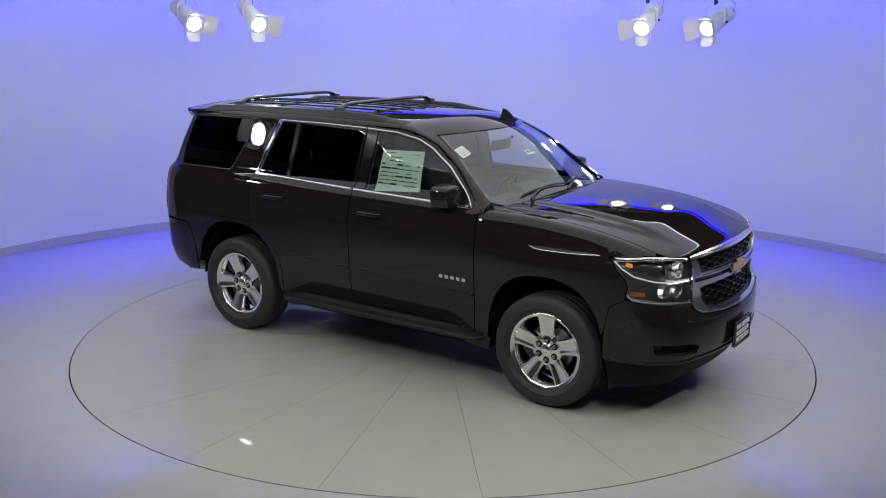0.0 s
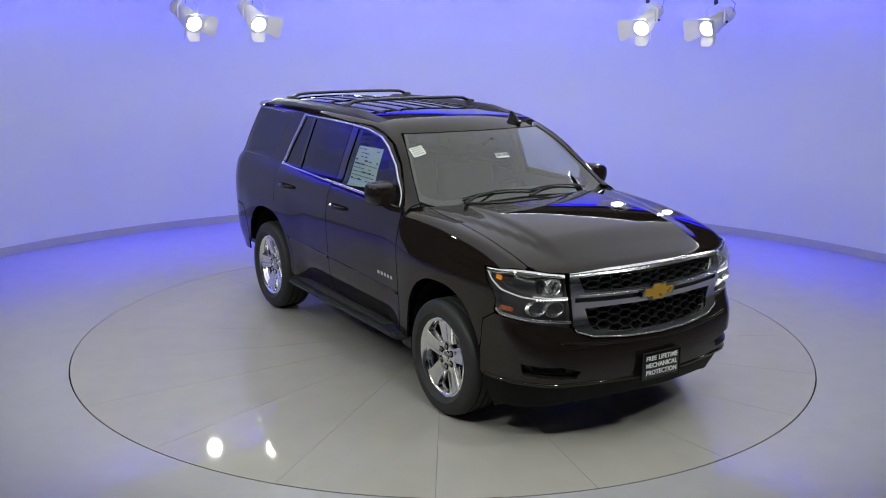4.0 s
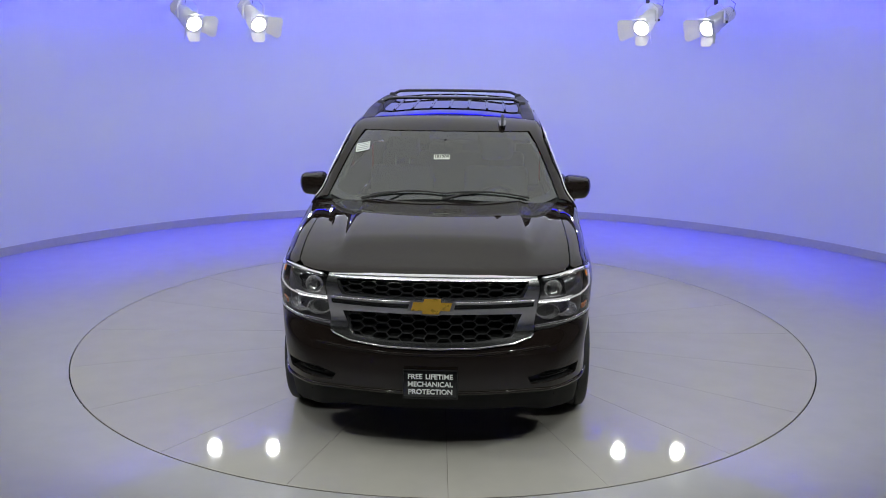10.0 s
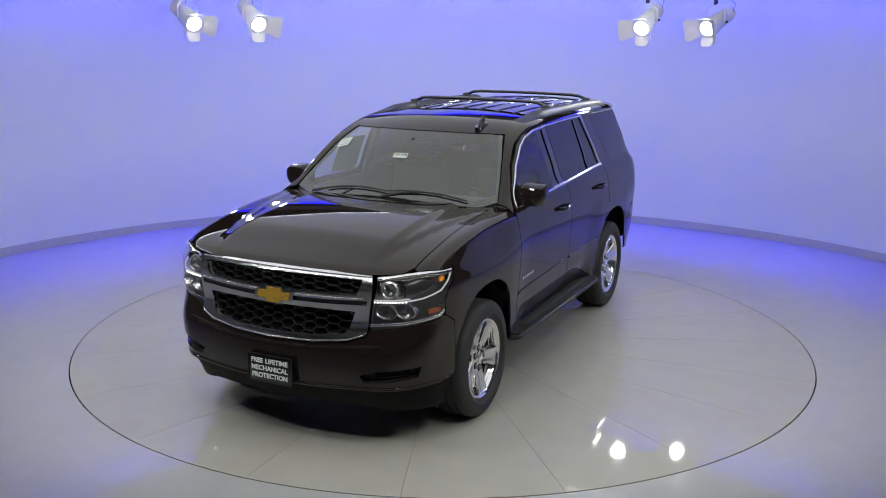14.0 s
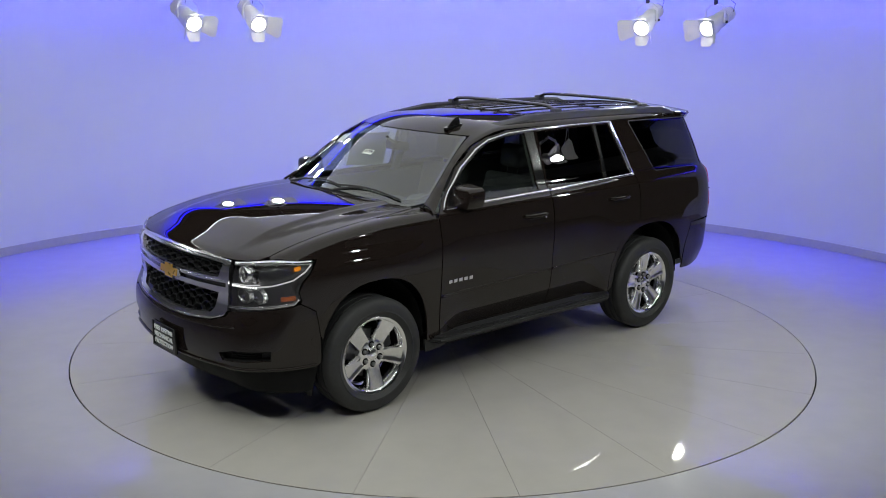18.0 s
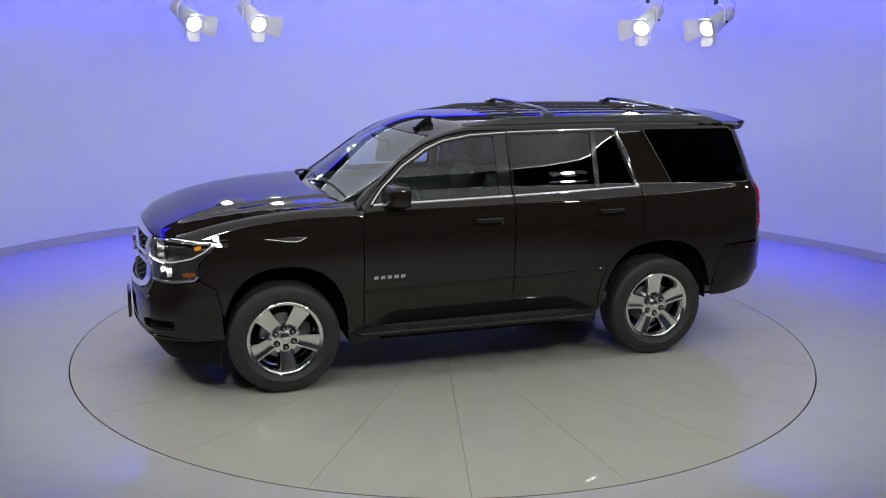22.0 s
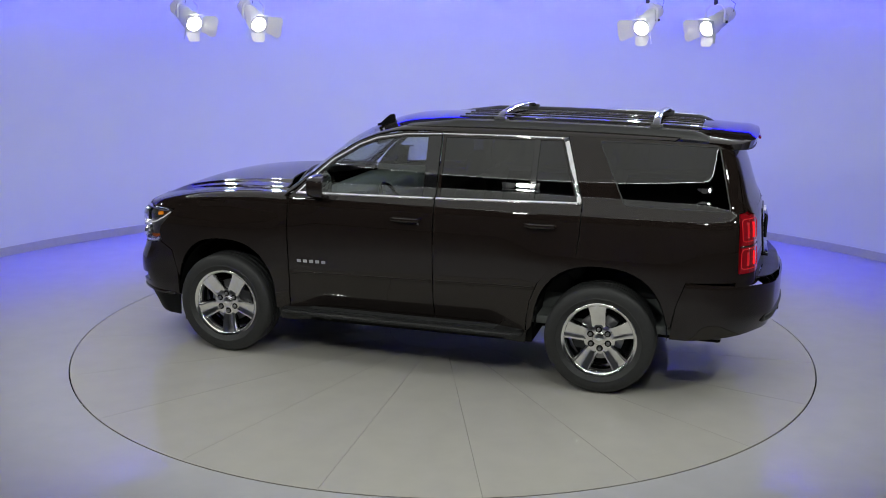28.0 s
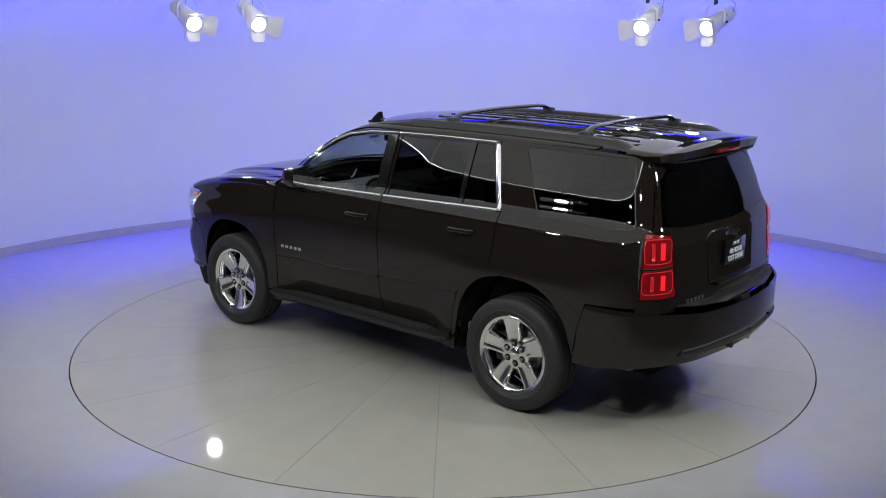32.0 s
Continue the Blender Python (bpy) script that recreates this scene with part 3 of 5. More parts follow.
def stage_light(eye, target, lit=1.0, spread=70, name="stage_light", left=40, right=40):
    """A theatre spot with barn doors, hung from a pipe; local -y is its beam."""
    aim = (Vector(target) - Vector(eye)).normalized()
    turn = aim.to_track_quat("-Y", "Z").to_matrix().to_4x4()
    t = thing(name, "white theatre spotlight with open barn doors, lit, hung from a pipe", "stage light", "ring of stage lights", Matrix.Translation(eye) @ turn)
    body = lathe([(0.0, 0.50), (0.060, 0.50), (0.075, 0.485), (0.075, 0.30), (0.090, 0.28), (0.090, 0.14), (0.105, 0.12), (0.105, 0.02), (0.100, 0.0), (0.082, 0.0), (0.080, 0.03), (0.0, 0.03)], 32)
    housing = part("housing", body, M_LAMPBODY, t)
    for k in range(5):
        part("cooling_fin", lathe([(0.074, 0.33 + 0.028 * k), (0.088, 0.333 + 0.028 * k), (0.088, 0.339 + 0.028 * k), (0.074, 0.342 + 0.028 * k)], 24), M_LAMPBODY, housing)
    part("knob", cyl(0.014, (0.09, 0.2, 0), (0.135, 0.2, 0), 12, bevel=0.003), M_TRIM, housing)
    part("lens", lathe([(0.0, 0.012), (0.03, 0.010), (0.06, 0.014), (0.080, 0.022)], 32), M_LAMPLENS, t, "lit fresnel lens")
    ring = lathe([(0.084, -0.019), (0.084, 0.001), (0.104, 0.001), (0.104, -0.019), (0.084, -0.019)], 32)
    carrier = part("barn_door_frame", ring, M_LAMPBODY, t)
    # four hinged leaves
    for k, (w0, w1, ln, fold) in enumerate(((0.085, 0.07, 0.11, 50), (0.095, 0.130, 0.17, left), (0.085, 0.07, 0.08, 35), (0.095, 0.130, 0.17, right))):
        leaf = prism([(-w0, 0.0), (w0, 0.0), (w1, ln * 0.8), (w1 * 0.75, ln), (-w1 * 0.75, ln), (-w1, ln * 0.8)], -0.0015, 0.0015, "XY")
        a = radians(fold)
        m = Matrix.Rotation(radians(90 * k), 4, "Y") @ Matrix.Translation((0, -0.014, -0.097)) @ Matrix.Rotation(math.pi + a, 4, "X") @ Matrix.Identity(4)
        leaf.transform(m)
        part("barn_door", leaf, M_LAMPBODY, carrier, smooth=False)
    # yoke, clamp and rod, upright whatever the aim
    inv = turn.inverted().to_3x3()
    up = inv @ Vector((0, 0, 1))
    pts = [Vector((-0.12, 0.15, 0)), Vector((-0.12, 0.15, 0)) + up * 0.14, up * 0.20 + Vector((-0.06, 0.15, 0)), up * 0.20 + Vector((0.06, 0.15, 0)), Vector((0.12, 0.15, 0)) + up * 0.14, Vector((0.12, 0.15, 0))]
    part("yoke", tube(pts, 0.012, 8, up=(0, 1, 0.01)), M_LAMPBODY, t)
    base = Vector((0, 0.15, 0)) + up * 0.20
    part("clamp", cyl(0.022, base, base + up * 0.07, 12, bevel=0.004), M_DARKMETAL, t)
    part("hanging_rod", cyl(0.006, base + up * 0.06, base + up * (HZ - eye[2] - 0.2), 10), M_DARKMETAL, t)
    part("safety_cable", tube([Vector((0.07, 0.42, 0.0)), Vector((0.10, 0.42, 0)) + up * 0.12 , Vector((0.05, 0.32, 0)) + up * 0.22, base + up * 0.1], 0.003, 6, up=(0.3, 1, 0.2)), M_TRIM, t)
    if lit:
        lamp = bpy.data.lights.new("stage_beam", "SPOT")
        lamp.energy, lamp.color, lamp.spot_size, lamp.spot_blend, lamp.shadow_soft_size = LAMP_POWER * lit, (0.945, 1.0, 0.94), radians(spread), 0.6, 0.075
        new("stage_beam", lamp).matrix_basis = look(Vector(eye) + aim * 0.03, target)
    return t


for x, y, z in ((-2.80, 3.13, 2.535), (-2.08, 3.13, 2.535), (2.17, 3.13, 2.535), (2.90, 3.13, 2.535)):
    stage_light((x, y, z), (0.5 if x < 0 else -1.3 if x > 2.5 else -0.5, -1.0, 0.25), 0.40, 100, left=22 if x < 0 else 56, right=56 if x < 0 else 22)
for x, y, power in ((1.10, -4.05, 0.62), (3.35, -2.95, 0.72), (4.70, -0.15, 0.55)):
    for side in (-1, 1):
        stage_light((side * x, y, 3.0), (side * 0.1 * x, 0.25 * y + 0.9, 0.45), power, 112)


# ---------- the car ----------
suv = thing("suv", "dark brown metallic suv with chrome window trim on the turntable", "suv")
side_up, side_lo = from_side(f_upper), from_side(f_lower)
top_up, top_lo = from_top(f_upper), from_top(f_lower)
nose, tail = from_axis(f_lower, NAX), from_axis(f_lower, TAX)


def arch(cx, a, top, n=22, z0=0.40):
    """A squarish wheel arch opening from its front foot over the top to its rear foot."""
    out = []
    for k in range(n + 1):
        t = math.pi * k / n
        c, s = math.cos(t), math.sin(t)
        out.append((cx + a * math.copysign(abs(c) ** 0.82, c), z0 + (top - z0) * abs(s) ** 0.82))
    return out


ARCH_F = arch(1.458, 0.438, 0.925)
ARCH_R = arch(-1.465, 0.475, 0.938)
SILL = 0.405
DLO = [(0.845, 1.305), (0.742, 1.42), (0.588, 1.559), (0.394, 1.677), (0.258, 1.730), (0.043, 1.764), (-0.24, 1.775), (-0.70, 1.782), (-1.155, 1.780), (-1.30, 1.352), (-0.235, 1.325)]
FRAME = [(0.905, 1.285), (0.775, 1.42), (0.615, 1.567), (0.415, 1.694), (0.268, 1.749), (0.05, 1.784), (-0.238, 1.794)]

for s in (1, -1):
    # front fender
    k = [q for q in ARCH_F if q[1] > 0.44]
    feet = [(1.895, 0.62)] + k[1:-1] + [(1.022, 0.43), (1.02, SILL)]
    XS = [0.93, 1.1, 1.3, 1.5, 1.7, 1.9, 2.0]
    def crest(x):
        z = float(HOOD(x + 0.10 * (0.95 / 0.7) ** 2)) - 0.008 * (0.95 / 0.8) ** 2 - 0.052
        P, _ = root(f_lower, np.array([[x, 1.5, z]]), np.array([[0, -1.0, 0]]), 1.5)
        return z, float(P[0, 1])
    fender = [(0.912, SILL), (0.912, 1.262)] + [(x, crest(x)[0]) for x in XS] + [(2.04, 1.133), (1.985, 1.126), (1.903, 1.120), (1.957, 1.047), (2.024, 0.982), (2.044, 0.93), (2.028, 0.876), (2.035, 0.855), (1.93, 0.792), (1.93, 0.79)] + feet
    fl = panel("front_fender", fender, side_lo, M_PAINT, suv, side=s)
    # fender top, up to the hood's edge
    panel("fender_top", [(0.93, 0.808), (1.25, 0.820), (1.6, 0.830), (1.9, 0.834), (2.12, 0.830), (2.17, 0.826), (2.175, 0.85), (2.06, 0.945)] + [(x, crest(x)[1]) for x in XS[::-1]], top_lo, M_PAINT, fl, side=s, off=-0.0005)

    # front door
    door = [(0.903, SILL), (0.903, 1.283)] + FRAME[1:] + [(-0.240, SILL)]
    glassF = [(0.80, 1.325), (0.71, 1.425), (0.565, 1.553), (0.38, 1.663), (0.255, 1.713), (0.043, 1.748), (-0.135, 1.755), (-0.140, 1.338)]
    fd = panel("front_door", door, side_up, M_PAINT, suv, side=s, holes=[glassF])
    panel("window_glass", glassF, side_up, M_GLASS, fd, "lightly tinted front side glass", side=s, off=-0.006, flange=0)
    panel("pillar_cover", rounded([(-0.142, 1.338), (-0.137, 1.755), (-0.234, 1.762), (-0.234, 1.337)], 0.008), side_up, M_GLOSSBLACK, fd, "gloss black pillar cover", side=s, off=0.002, flange=0.004)
    strip("window_molding", [(0.84, 1.312), (-0.236, 1.328)], side_up, 0.022, 0.008, M_CHROME, fd, "chrome lower window moulding", side=s)
    strip("window_molding", DLO[:7], side_up, 0.016, 0.007, M_CHROME, fd, "chrome upper window moulding", side=s)
    panel("mirror_sail", [(0.80, 1.322), (0.715, 1.418), (0.64, 1.48), (0.60, 1.44), (0.60, 1.333)], side_up, M_GLOSSBLACK, fd, "black mirror mounting panel", side=s, off=0.003, flange=0.004)
    # rear door
    rear_edge = [(-1.305, 1.345), (-1.305, 1.16), (-1.29, 1.0), (-1.22, 0.965), (-1.12, 0.90), (-1.02, 0.78), (-0.965, 0.64), (-0.945, 0.50), (-0.94, SILL)]
    rdoor = [(-0.248, SILL), (-0.248, 1.794), (-0.70, 1.799), (-1.165, 1.797)] + rear_edge
    gR1 = [(-0.270, 1.342), (-0.272, 1.757), (-0.928, 1.763), (-0.925, 1.358)]
    gR2 = [(-0.965, 1.358), (-0.972, 1.763), (-1.120, 1.764), (-1.255, 1.364)]
    rd = panel("rear_door", rdoor, side_up, M_PAINT, suv, side=s, holes=[gR1, gR2])
    panel("window_glass", gR1, side_up, M_PRIVACY, rd, "dark privacy glass", side=s, off=-0.006, flange=0)
    panel("vent_glass", gR2, side_up, M_PRIVACY, rd, "dark privacy glass", side=s, off=-0.006, flange=0)
    panel("window_divider", [(-0.927, 1.357), (-0.930, 1.764), (-0.970, 1.764), (-0.963, 1.357)], side_up, M_GLOSSBLACK, rd, "gloss black divider bar", side=s, off=0.002, flange=0.004)
    strip("window_molding", [(-0.246, 1.328), (-1.30, 1.352)], side_up, 0.022, 0.008, M_CHROME, rd, "chrome lower window moulding", side=s)
    strip("window_molding", [(-0.246, 1.776), (-0.70, 1.782), (-1.150, 1.781)], side_up, 0.016, 0.007, M_CHROME, rd, "chrome upper window moulding", side=s)
    strip("window_molding", [(-1.150, 1.786), (-1.290, 1.345)], side_up, 0.038, 0.009, M_CHROME, rd, "broad chrome rear window moulding", side=s)
    # rear quarter
    quarter = [(-1.313, 1.345), (-1.172, 1.797), (-1.8, 1.795), (-2.285, 1.778), (-2.325, 1.62), (-2.385, 1.345), (-2.357, 1.342), (-2.380, 0.938), (-2.385, 0.885), (-2.04, 0.868), (-1.985, 0.70), (-1.95, 0.52)]
    k = [q for q in ARCH_R if q[1] > 0.44]
    quarter += sorted([q for q in k[1:-1]], key=lambda q: q[0])
    quarter += [(-0.985, 0.455), (-0.95, SILL), (-0.95, 0.50), (-0.972, 0.64), (-1.028, 0.785), (-1.127, 0.91), (-1.222, 0.972), (-1.298, 1.005), (-1.313, 1.16)]
    gq = rounded([(-1.390, 1.776), (-2.200, 1.768), (-2.302, 1.352), (-1.598, 1.354)], 0.028)
    qp = panel("quarter_panel", quarter, side_up, M_PAINT, suv, side=s, holes=[gq])
    panel("quarter_glass", gq, side_up, M_PRIVACY, qp, "dark privacy glass", side=s, off=-0.003, flange=0)
    strip("glass_seal", gq, side_up, 0.009, 0.002, M_TRIM, qp, "black rubber glass seal", side=s, off=-0.001, closed=True)
    panel("glass_seal", gq, side_up, M_GLOSSBLACK, qp, "black seal round the glass", side=s, off=-0.0045, flange=0, holes=[rounded([(-1.408, 1.762), (-2.215, 1.755), (-2.300, 1.364), (-1.542, 1.372)], 0.024)])
    # lower mouldings
    strip("side_molding", [(0.895, 0.700), (-0.232, 0.722)], side_lo, 0.022, 0.006, M_PAINT, fd, "slim body-coloured side moulding", side=s)
    strip("side_molding", [(-0.255, 0.723), (-1.0, 0.742)], side_lo, 0.022, 0.006, M_PAINT, rd, "slim body-coloured side moulding", side=s)
    panel("rocker_panel", [(1.02, 0.398), (-0.945, 0.398), (-0.93, 0.30), (1.0, 0.30)], side_lo, M_TRIM, suv, side=s, off=-0.03)

# roof and windshield pillars, one pressing seen from above
def upper_edge(x, z):
    P, _ = root(f_upper, np.array([[x, 1.5, z]]), np.array([[0, -1.0, 0]]), 1.5)
    return P[0, 1]


SHIELD_TOP = [(0.470, 0.0), (0.455, 0.2), (0.410, 0.4), (0.350, 0.56), (0.325, 0.620)]
SHIELD_SIDE = [(0.52, 0.695), (0.75, 0.775), (0.918, 0.828)]
SHIELD_BASE = [(0.985, 0.70), (1.045, 0.50), (1.09, 0.25), (1.105, 0.0)]
outer = [(0.945, upper_edge(0.905, 1.285) - 0.004), (0.79, upper_edge(0.775, 1.425) - 0.003), (0.628, upper_edge(0.615, 1.572) - 0.003), (0.424, upper_edge(0.415, 1.700) - 0.003), (0.274, upper_edge(0.268, 1.755) - 0.002)]
outer += [(x, upper_edge(x, 1.797)) for x in (0.05, -0.3, -0.7, -1.1, -1.5, -1.9, -2.28)]
half = [(0.482, 0.0), (0.467, 0.2), (0.422, 0.4), (0.355, 0.57), (0.322, 0.64)]
pillar = [(0.522, 0.707), (0.752, 0.787), (0.932, 0.842)]
right = half + pillar + outer + [(-2.30, 0.60), (-2.315, 0.3), (-2.32, 0.0)]
roof_poly = right + [(x, -y) for x, y in right[::-1] if y > 0]
panel("roof", [q for q in roof_poly], top_up, M_PAINT, suv, "dark brown roof with the windshield pillars", step=0.04)
shield = SHIELD_TOP + SHIELD_SIDE + SHIELD_BASE
shield_poly = shield + [(x, -y) for x, y in shield[::-1] if y > 0]
ws = panel("windshield", shield_poly, top_up, M_SHIELD, suv, "clear windshield with stickers behind the glass", step=0.04, off=-0.004, flange=0)
inner = [(0.445, 0.0), (0.43, 0.2), (0.385, 0.4), (0.345, 0.54), (0.348, 0.600), (0.525, 0.668), (0.74, 0.745), (0.855, 0.785), (0.90, 0.745), (0.945, 0.65), (1.00, 0.45), (1.035, 0.25), (1.05, 0.0)]
inner_poly = inner + [(x, -y) for x, y in inner[::-1] if y > 0]
panel("black_border", shield_poly, top_up, M_GLOSSBLACK, ws, "black ceramic border of the windshield", step=0.04, off=-0.0075, flange=0, holes=[inner_poly])

# hood
hood_half = [(2.376, 0.0), (2.363, 0.25), (2.335, 0.45), (2.302, 0.60), (2.262, 0.72), (2.222, 0.785), (2.16, 0.820), (1.9, 0.828), (1.6, 0.824), (1.25, 0.814), (1.00, 0.805), (1.045, 0.62), (1.11, 0.42), (1.15, 0.2), (1.16, 0.0)]
hood_poly = hood_half + [(x, -y) for x, y in hood_half[::-1] if y > 0]
panel("hood", hood_poly, top_lo, M_PAINT, suv, "dark brown hood with a raised centre", step=0.03)
cowl = [(1.165, 0.0), (1.155, 0.2), (1.115, 0.42), (1.05, 0.62), (0.995, 0.83), (0.90, 0.82), (0.95, 0.70), (1.01, 0.50), (1.055, 0.25), (1.07, 0.0)]
panel("cowl", cowl + [(x, -y) for x, y in cowl[::-1] if y > 0], top_up, M_TRIM, suv, "black cowl grille under the wipers", step=0.05, off=-0.018)

# front bumper
def mirrored(pts):
    return list(pts) + [(-a, z) for a, z in list(pts)[::-1] if abs(a) > 1e-6]


fog = [nose_pt(0.575, 0.515), nose_pt(0.70, 0.553), flank_pt(2.215, 0.562), flank_pt(2.215, 0.492), nose_pt(0.60, 0.470)]
bumper_top = [nose_pt(0.0, 0.686), nose_pt(0.30, 0.694), nose_pt(0.50, 0.714), nose_pt(0.600, 0.755), nose_pt(0.612, 0.782), nose_pt(0.80, 0.813), flank_pt(2.080, 0.838), flank_pt(2.038, 0.849), flank_pt(1.935, 0.786), flank_pt(1.90, 0.62), flank_pt(1.893, 0.44)]
bumper_low = [flank_pt(1.92, 0.42), flank_pt(2.2, 0.42), nose_pt(0.60, 0.425), nose_pt(0.0, 0.415)]
fogm = [(-a, z) for a, z in fog]
fb = panel("front_bumper", mirrored(bumper_top + bumper_low), nose, M_PAINT, suv, "dark brown front bumper", holes=[fog, fogm], step=0.03)
valance = [nose_pt(0.0, 0.410), nose_pt(0.60, 0.420), flank_pt(2.2, 0.415), flank_pt(1.905, 0.415), flank_pt(1.93, 0.235), flank_pt(2.15, 0.240), nose_pt(0.7, 0.245), nose_pt(0.55, 0.272), nose_pt(0.0, 0.276)]
panel("air_dam", mirrored(valance), nose, M_DAM, fb, "dark lower air dam", step=0.03, off=-0.022)
lip_line = [nose_pt(0.0, 0.422), nose_pt(0.3, 0.423), nose_pt(0.60, 0.431), flank_pt(2.2, 0.428), flank_pt(1.93, 0.428)]
strip("lower_lip", lip_line[::-1] + [(-a, z) for a, z in lip_line[1:]], nose, 0.020, 0.010, M_PAINT, fb, "raised lower lip of the bumper")
strip("upper_crease", [nose_pt(y, 0.660 + 0.03 * (y / 0.6) ** 2) for y in (-0.70, -0.5, -0.25, 0.0, 0.25, 0.5, 0.70)], nose, 0.016, 0.005, M_PAINT, fb, "pressed crease under the grille")
for s in (1, -1):
    panel("fog_pocket", [(a * s, z) for a, z in fog], nose, M_TRIM, fb, "black fog lamp pocket", off=-0.045, flange=-0.04, step=0.04)
    for j in range(3):
        z = 0.503 + 0.016 * j
        strip("pocket_slat", [(nose_pt(0.66, z)[0] * s, z), (flank_pt(2.26, z)[0] * s, z)], nose, 0.008, 0.012, M_TRIM, fb, off=-0.04)

# grille
g_out = [nose_pt(0, 1.122), nose_pt(0.35, 1.118), nose_pt(0.615, 1.105), nose_pt(0.630, 1.06), nose_pt(0.612, 0.90), nose_pt(0.606, 0.785), nose_pt(0.590, 0.752), nose_pt(0.49, 0.720), nose_pt(0.28, 0.700), nose_pt(0, 0.692)]
up_open = mirrored([nose_pt(0, 1.091), nose_pt(0.35, 1.090), nose_pt(0.568, 1.084), nose_pt(0.535, 0.998), nose_pt(0.35, 0.990), nose_pt(0, 0.986)])
slot = mirrored([nose_pt(0, 0.958), nose_pt(0.35, 0.960), nose_pt(0.600, 0.968), nose_pt(0.598, 0.940), nose_pt(0.35, 0.934), nose_pt(0, 0.930)])
lo_open = mirrored([nose_pt(0, 0.898), nose_pt(0.35, 0.900), nose_pt(0.530, 0.898), nose_pt(0.495, 0.785), nose_pt(0.47, 0.755), nose_pt(0.28, 0.732), nose_pt(0, 0.724)])
grille = panel("grille", mirrored(g_out), nose, M_SATINCHROME, suv, "chrome grille surround with two black honeycomb inserts", holes=[up_open, slot, lo_open], step=0.03, off=0.012, flange=0.035)
panel("slot_backing", slot, nose, M_GLOSSBLACK, grille, "gloss black band between the chrome bars", off=-0.004, flange=0, step=0.04)


def clipped(poly, fence):
    """The part of a convex outline inside another convex one."""
    fence = np.array(fence)
    a2 = sum(fence[i - 1][0] * fence[i][1] - fence[i][0] * fence[i - 1][1] for i in range(len(fence)))
    if a2 < 0:
        fence = fence[::-1]
    out = [np.array(q, float) for q in poly]
    for i in range(len(fence)):
        p, q = fence[i - 1], fence[i]
        n = np.array([-(q - p)[1], (q - p)[0]])
        keep = []
        for j in range(len(out)):
            a, b = out[j - 1], out[j]
            da, db = n @ (a - p), n @ (b - p)
            if da * db < 0:
                keep.append(a + (b - a) * da / (da - db))
            if db >= 0:
                keep.append(b)
        out = keep
        if len(out) < 3:
            return []
    return [tuple(q) for q in out]


def honeycomb(name, outline, parent):
    """A moulded honeycomb: hexagonal holes in a plate."""
    o = np.array(outline)
    w, h = 0.180, 0.0235
    cen = o.mean(0)
    small = [tuple(cen + (q - cen) * [0.985, 0.90]) for q in o]
    holes = []
    for r in range(-9, 9):
        for c in range(-7, 8):
            cx, cz = (c + 0.5 * (r % 2)) * w, 0.945 + r * h
            hexa = [(cx - w * 0.312, cz), (cx - w * 0.163, cz + h * 0.88), (cx + w * 0.163, cz + h * 0.88), (cx + w * 0.312, cz), (cx + w * 0.163, cz - h * 0.88), (cx - w * 0.163, cz - h * 0.88)]
            hexa = clipped(hexa, small)
            if len(hexa) > 2 and np.ptp(np.array(hexa)[:, 0]) > 0.03 and np.ptp(np.array(hexa)[:, 1]) > 0.008:
                holes.append(hexa)
    panel(name, outline, nose, M_GRILLE, parent, "dark honeycomb insert", holes=holes, step=0.05, off=-0.012, flange=0.03)
    panel("insert_backing", outline, nose, M_GAP, parent, "dark backing behind the honeycomb", step=0.06, off=-0.055, flange=0)


for z, y1, lab in ((1.1085, 0.615, "bright upper grille edge"), (0.972, 0.600, "bright middle grille edge")):
    line = [nose_pt(y, z - (0.008 * (y / 0.6) ** 2 if z > 1.05 else -0.006 * (y / 0.6) ** 2)) for y in (-y1, -0.4, -0.2, 0.0, 0.2, 0.4, y1)]
    strip("grille_edge", line, nose, 0.009, 0.006, M_CHROME, grille, lab, off=0.011)
line = [nose_pt(0.600, 0.770), nose_pt(0.585, 0.753), nose_pt(0.49, 0.722), nose_pt(0.28, 0.702), nose_pt(0.0, 0.695)]
strip("grille_edge", line + [(-a, z) for a, z in line[-2::-1]], nose, 0.009, 0.006, M_CHROME, grille, "bright lower grille edge", off=0.010)
honeycomb("honeycomb_insert", up_open, grille)
honeycomb("honeycomb_insert", lo_open, grille)
# badge on the grille: a plain gold cross bar in a chrome edge
def badge_outline(k):
    return [(-0.140 * k - 0.004, -0.030 * k), (-0.062 * k, -0.030 * k), (-0.064 * k, -0.055 * k), (0.052 * k, -0.055 * k), (0.060 * k, -0.030 * k), (0.128 * k, -0.030 * k), (0.145 * k, 0.030 * k), (0.066 * k, 0.030 * k), (0.066 * k, 0.055 * k), (-0.050 * k, 0.055 * k), (-0.058 * k, 0.030 * k), (-0.126 * k, 0.030 * k)]


em = part("badge", prism([(y, 0.952 + z) for y, z in badge_outline(1.0)], 2.425, 2.446, "YZ", 0.003), M_CHROME, grille, "chrome badge edge", smooth=False)
part("badge_face", prism([(y, 0.952 + z) for y, z in badge_outline(0.84)], 2.4465, 2.4505, "YZ", 0.0015), M_GOLD, em, "gold badge face", smooth=False)

# headlights
def edge_pt(x, y):
    """Point just under the hood's or fender's front edge."""
    P, _ = top_lo(np.array([x]), np.array([y]))
    return (math.atan2(y, x - NAX), float(P[0, 2]) - 0.005)


